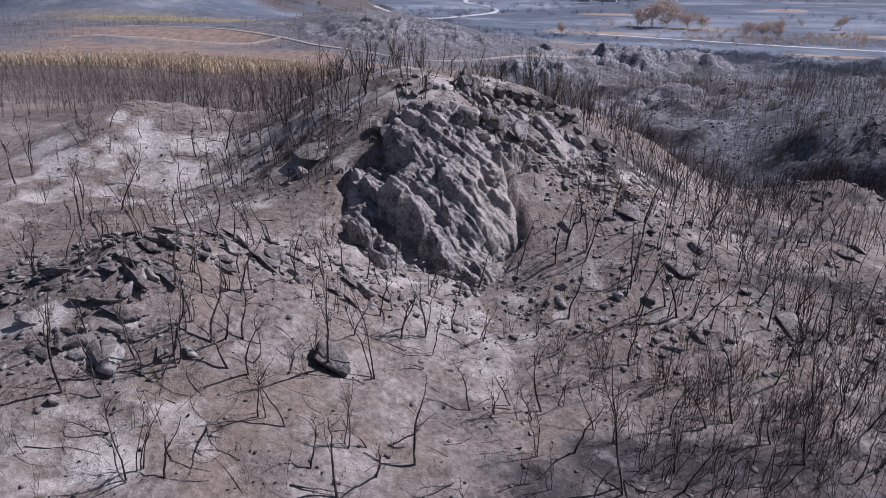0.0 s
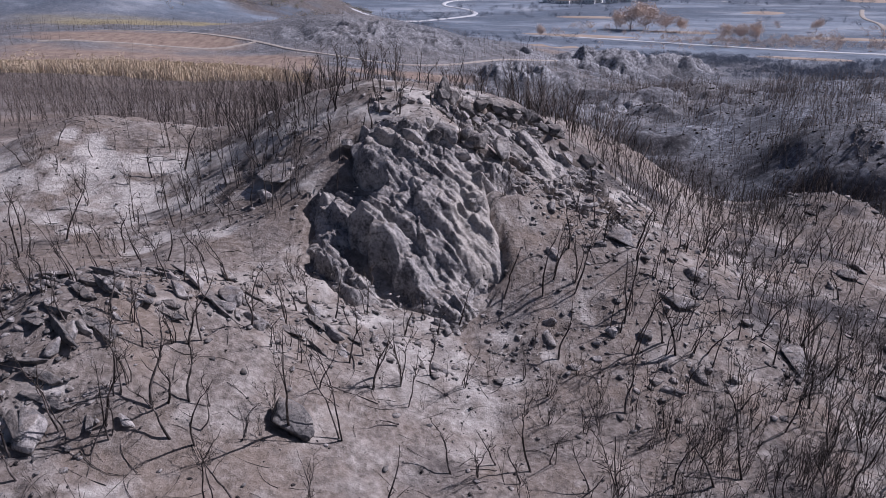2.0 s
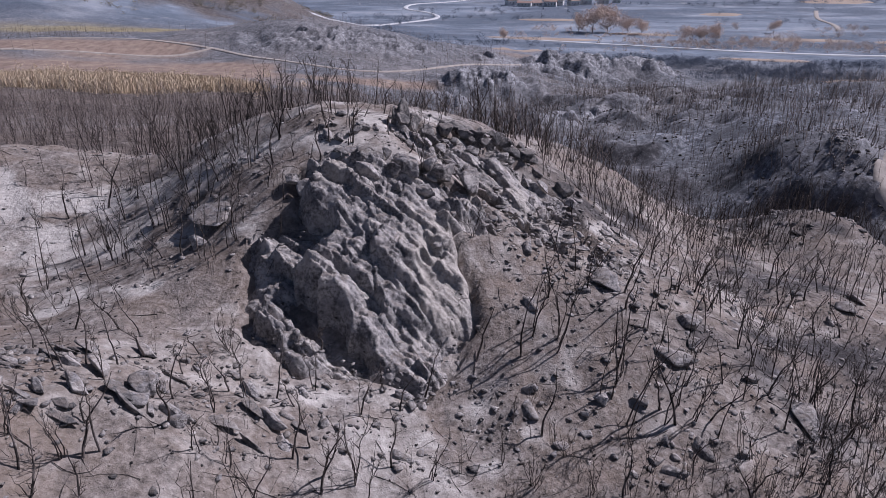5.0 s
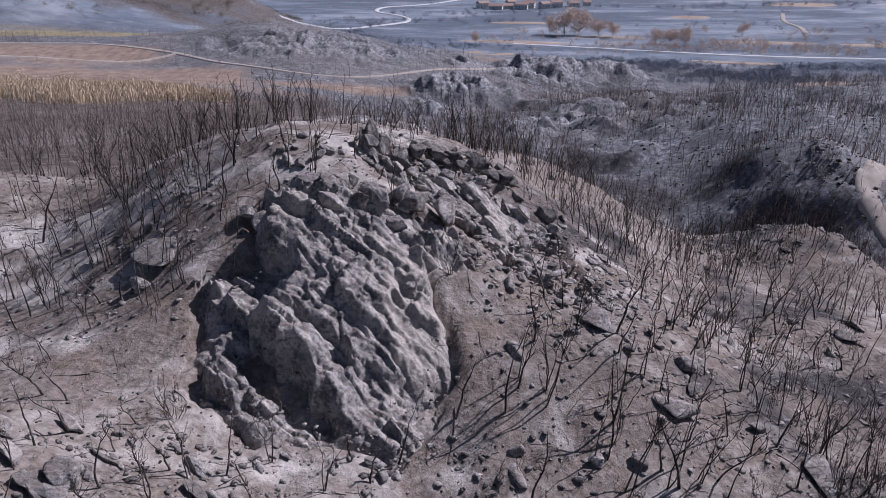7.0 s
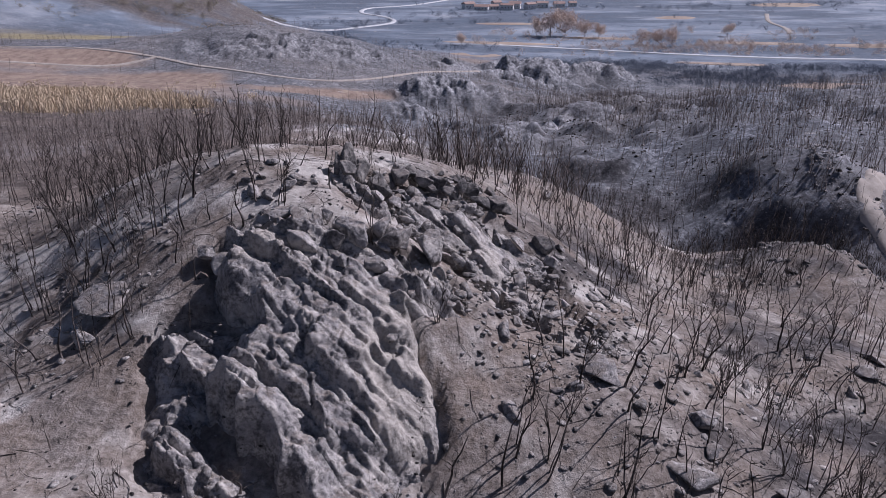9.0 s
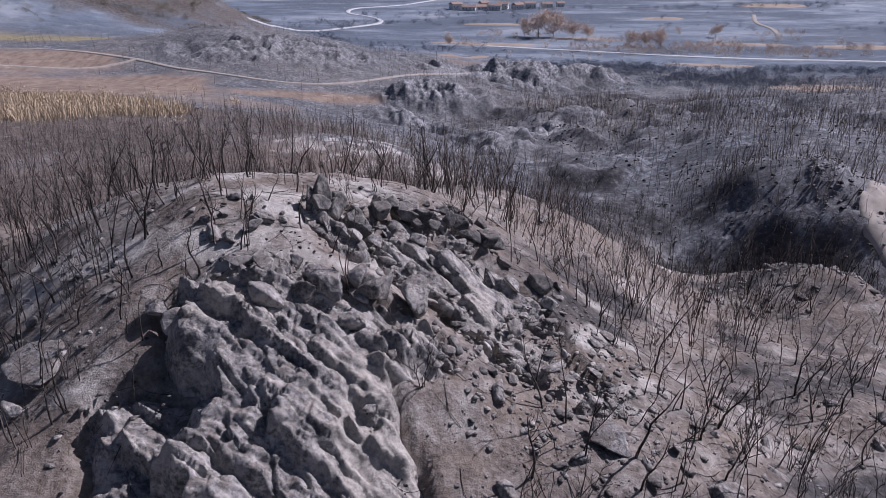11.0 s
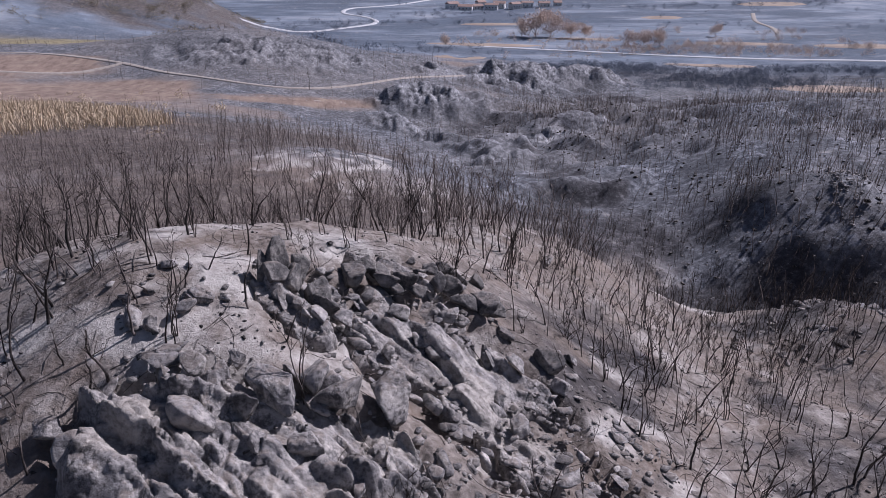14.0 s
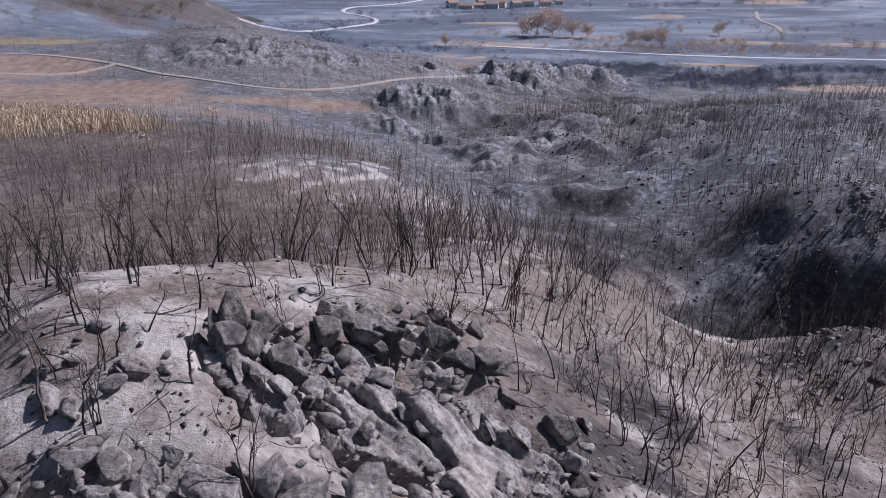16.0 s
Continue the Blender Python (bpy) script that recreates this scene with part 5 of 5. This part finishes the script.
# ---- the far valley ----
def field(name, cx, cy, rx, ry, turn, label, seed, lift=0.35):
    """A stubble field: a thin sheet of soil with a ragged edge on the plain."""
    rings, spokes = 7, 40
    a = np.arange(spokes) / spokes * 2 * math.pi
    edge = 1 + 0.16 * grain(np.cos(a) * 1.6 + seed, np.sin(a) * 1.6, None, seed) + 0.06 * grain(np.cos(a) * 6 + seed, np.sin(a) * 6, None, seed)
    V = [(cx, cy)]
    for r in range(1, rings + 1):
        u, v = np.cos(a) * edge * rx * r / rings, np.sin(a) * edge * ry * r / rings
        c, s = math.cos(radians(turn)), math.sin(radians(turn))
        V += list(zip(cx + u * c - v * s, cy + u * s + v * c))
    V = np.array(V)
    z = height(V[:, 0], V[:, 1]) + lift
    z[-spokes:] -= lift + 0.3
    F = [[0, 1 + k, 1 + (k + 1) % spokes] for k in range(spokes)]
    for r in range(rings - 1):
        o = 1 + r * spokes
        F += [[o + k, o + spokes + k, o + spokes + (k + 1) % spokes, o + (k + 1) % spokes] for k in range(spokes)]
    tagged(new(name, mesh_of(name, np.column_stack([V, z]), F, [STUBBLE], True)), label, "field", kind="structure")


for k, (cx, cy, rx, ry, turn) in enumerate([(352, 735, 24, 16, 0), (560, 862, 50, 26, 10), (120, 562, 46, 9, -10), (88, 478, 20, 9, 20), (250, 455, 34, 6, -14), (278, 372, 34, 12, -8),
                                            (330, 548, 42, 9, -12), (215, 590, 30, 7, -15), (430, 520, 60, 12, -14), (160, 700, 30, 10, -5)]):
    field("stubble_field", cx, cy, rx, ry, turn, "tan stubble field on the valley floor", 60 + k)


def leafy(seed, tall, wide, leaf, count, low=0.25):
    """Trunk pieces, and a crown of small leaf clusters with an uneven outline."""
    rng = np.random.RandomState(seed)
    wood, centres = [], []
    trunk = wander(rng, (0, 0, -0.3), (0, 0, 1), tall * 0.8, 5, 0.07, 0.05)
    wood.append(tube(trunk, np.linspace(tall * 0.022, tall * 0.006, 6), 5))
    for k in range(9):
        i = rng.randint(1, 5)
        az = rng.uniform(0, 6.3)
        limb = wander(rng, trunk[i], (math.cos(az), math.sin(az), rng.uniform(0.5, 1.4)), wide * rng.uniform(0.5, 1.0), 3, 0.2, 0.1)
        wood.append(tube(limb, np.linspace(tall * 0.010, tall * 0.003, 4), 3))
        centres += [limb[2], limb[3]]
    centres = np.array(centres + [trunk[4], trunk[5]])
    c = centres[rng.randint(len(centres), size=count)]
    p = c + rng.normal(0, 1, (count, 3)) * np.array([wide * 0.24, wide * 0.24, tall * 0.11])
    p[:, 2] = np.maximum(p[:, 2], tall * low * rng.uniform(0.6, 1.0, count))
    u = rng.normal(size=(count, 3))
    u /= np.linalg.norm(u, axis=1)[:, None]
    w = np.cross(u, rng.normal(size=(count, 3)))
    w /= np.linalg.norm(w, axis=1)[:, None]
    s = leaf * rng.uniform(0.5, 1.2, count)[:, None]
    V = np.stack([p - u * s, p + w * s * 0.6, p + u * s, p - w * s * 0.6], 1).reshape(-1, 3)
    return wood, (V, np.arange(count * 4).reshape(-1, 4))


def leafy_tree(kind, seed, mat, label, group, **kw):
    wood, crown = leafy(seed, **kw)
    root = new(kind)
    for name, geo, m in (("trunk", gather(wood), WOODS), ("crown", crown, mat)):
        ob = new(name, mesh_of(name, *geo, [m]))
        ob.parent = root
    return tagged(root, label, "tree", group)


def far_trees():
    rng = np.random.RandomState(17)
    rust = [leafy_tree("autumn_tree", 80 + k, RUST_LEAF, "rounded tree with dry rust-brown leaves", "rust-brown trees by the fields", tall=12, wide=9, leaf=0.55, count=1500) for k in range(3)]
    for k, (x, y, s) in enumerate([(176, 602, 1.5), (190, 606, 1.3), (204, 596, 1.0), (214, 590, 0.8), (166, 610, 0.9), (245, 545, 0.8), (256, 540, 0.9), (236, 552, 0.7), (90, 545, 0.6), (330, 590, 0.7)]):
        ob = copy_thing(rust[k % 3], pose(x, y, at(x, y), 0, 0, rng.uniform(0, 360)))
        ob.scale = (s, s, s)
    for mould in rust:
        for ob in (*mould.children, mould):
            bpy.data.objects.remove(ob)


def leafy_stuff(name, label, n, area, seed, tall, keep, mat, wide=0.5, leaf=0.36, count=120):
    rng = np.random.RandomState(seed)
    moulds = [leafy(seed * 7 + k, 1.0, wide, leaf / 4.0, count, 0.08)[1] for k in range(5)]
    x, y = rng.uniform(area[0], area[1], n * 10), rng.uniform(area[2], area[3], n * 10)
    ok = rng.uniform(0, 1, n * 10) < keep(x, y)
    x, y = x[ok][:n], y[ok][:n]
    z, size, turn = height(x, y), rng.uniform(tall[0], tall[1], len(x)), rng.uniform(0, 6.3, len(x))
    V, F, base = [], [], 0
    for k in range(len(x)):
        v, f = moulds[k % 5]
        c, s = math.cos(turn[k]) * size[k], math.sin(turn[k]) * size[k]
        V.append(np.stack([v[:, 0] * c - v[:, 1] * s + x[k], v[:, 0] * s + v[:, 1] * c + y[k], v[:, 2] * size[k] + z[k]], 1))
        F.append(f + base)
        base += len(v)
    tagged(new(name, mesh_of(name, np.concatenate(V), np.concatenate(F), [mat])), label, "bushes", kind="stuff")


far_trees()
def reeds(name, label, n, area, seed, tall, keep, mat):
    """Tall dry grass: upright blades in loose clumps, in one mesh."""
    rng = np.random.RandomState(seed)
    x, y = rng.uniform(area[0], area[1], n * 6), rng.uniform(area[2], area[3], n * 6)
    ok = rng.uniform(0, 1, n * 6) < keep(x, y)
    x, y = np.repeat(x[ok][:n], 9), np.repeat(y[ok][:n], 9)
    z = height(x, y)
    m = len(x)
    h = rng.uniform(tall[0], tall[1], m)
    a = rng.uniform(0, 6.3, m)
    px, py = x + rng.normal(0, 1.3, m), y + rng.normal(0, 1.3, m)
    tx, ty = px + rng.normal(0, 0.22, m) * h, py + rng.normal(0, 0.22, m) * h
    w = rng.uniform(0.05, 0.13, m)
    dx, dy = np.cos(a) * w, np.sin(a) * w
    V = np.stack([np.stack([px - dx, py - dy, z - 0.2], 1), np.stack([px + dx, py + dy, z - 0.2], 1), np.stack([tx + 0.4 * dx, ty + 0.4 * dy, z + h], 1), np.stack([tx - 0.4 * dx, ty - 0.4 * dy, z + h * 0.94], 1)], 1).reshape(-1, 3)
    tagged(new(name, mesh_of(name, V, np.arange(m * 4).reshape(-1, 4), [mat])), label, "dry grass", kind="stuff")


reeds("dry_grass", "tall straw-yellow dry grass and reeds on the far meadow", 9000, (-150, -30, 160, 262), 41, (0.8, 2.4), lambda x, y: meadow(x, y) * (0.12 + 0.88 * step(-0.5, 0.5, fractal(x / 12, y / 12, None, 3, 18))), DRY_LEAF)
leafy_stuff("dry_bushes", "straw-brown dry bushes in the tall grass", 260, (-150, -25, 160, 262), 46, (1.4, 3.4), lambda x, y: 0.6 * blob(x, y, -78, 192, 56, 26) + 0.12 * dry_grass(x, y), DRY_LEAF, 0.8, 0.35, 70)
leafy_stuff("dry_bushes", "olive and brown bushes on the slope beyond the field", 1500, (-340, -50, 400, 720), 42, (2.0, 5.5), lambda x, y: step(-0.1, 0.3, fractal(x / 60, y / 60, None, 2, 19)), OLIVE_LEAF, 0.8, 0.3, 60)
leafy_stuff("dark_trees", "dark belt of trees along the valley road", 2600, (110, 480, 300, 480), 43, (2.0, 4.2), lambda x, y: (0.15 + 0.85 * step(-0.4, 0.4, fractal(x / 50, y / 24, None, 3, 33))) * step(345, 420, y + 0.2 * (x - 200)) * (1 - step(436, 476, y + 0.2 * (x - 200))), HAZED_DARK_LEAF, 0.9, 0.3, 60)
leafy_stuff("dark_trees", "dark scrub patches over the far valley floor", 420, (-60, 700, 500, 1000), 44, (2.5, 6.5), lambda x, y: step(0.2, 0.6, fractal(x / 90, y / 35, None, 3, 23)), HAZED_DARK_LEAF, 1.1, 0.28, 110)
leafy_stuff("dry_bushes", "rust-brown bushes along the fields by the road", 260, (100, 420, 480, 620), 45, (2.5, 7.0), lambda x, y: step(0.2, 0.5, fractal(x / 60, y / 12, None, 2, 29)), RUST_LEAF, 0.8, 0.28, 110)


def house(x, y, turn, length, width, eaves, label):
    """A plain house: four thick walls as one body with openings, a gabled roof with eaves, a chimney."""
    root = new("house")
    root.matrix_world = pose(x, y, at(x, y), 0, 0, turn)

    def part(name, bm, mat, lab=""):
        me = bpy.data.meshes.new(name)
        bm.to_mesh(me)
        bm.free()
        me.materials.append(mat)
        ob = new(name, me)
        ob.parent = root
        return tagged(ob, lab)

    def box(bm, cx, cy, cz, sx, sy, sz):
        bmesh.ops.create_cube(bm, size=1, matrix=Matrix.Translation((cx, cy, cz)) @ Matrix.Diagonal((sx, sy, sz, 1)))

    bm = bmesh.new()
    box(bm, 0, 0, eaves / 2 - 0.4, length, width, eaves + 0.8)
    part("wall", bm, LIMEWASH)
    bm = bmesh.new()
    L, W, H = length / 2 + 0.5, width / 2 + 0.5, width * 0.28
    vs = [bm.verts.new(p) for p in ((-L, -W, 0), (L, -W, 0), (L, W, 0), (-L, W, 0), (-L, 0, H), (L, 0, H), (-L, -W, 0.25), (L, -W, 0.25), (L, W, 0.25), (-L, W, 0.25), (-L, 0, H + 0.25), (L, 0, H + 0.25))]
    for f in ((0, 3, 2, 1), (0, 1, 7, 6), (2, 3, 9, 8), (6, 7, 11, 10), (8, 9, 10, 11), (0, 6, 10, 9, 3), (1, 2, 8, 11, 7)):
        bm.faces.new([vs[i] for i in f])
    bmesh.ops.translate(bm, verts=bm.verts, vec=(0, 0, eaves))
    part("roof", bm, ROOF_TILE, "low red-brown tiled roof")
    for k in range(max(2, int(length / 3.5))):
        bm = bmesh.new()
        box(bm, -length / 2 + (k + 0.5) * length / max(2, int(length / 3.5)), -width / 2 - 0.02, eaves * 0.55, 1.1, 0.12, 1.3)
        part("window", bm, CHAR, "dark window")
    bm = bmesh.new()
    box(bm, length * 0.2, 0.6, eaves + H + 0.3, 0.6, 0.6, 1.2)
    part("chimney", bm, LIMEWASH)
    return tagged(root, label, "house", "houses of the far village")


rng = np.random.RandomState(55)
for k, (x, y) in enumerate([(162, 838), (178, 846), (192, 836), (205, 852), (221, 842), (240, 858), (262, 862), (150, 856), (282, 872), (186, 868)]):
    house(x, y, rng.uniform(-25, 25), rng.uniform(9, 16), rng.uniform(7, 9), rng.uniform(3.2, 6.0), "white house with a red-brown roof in the far village")
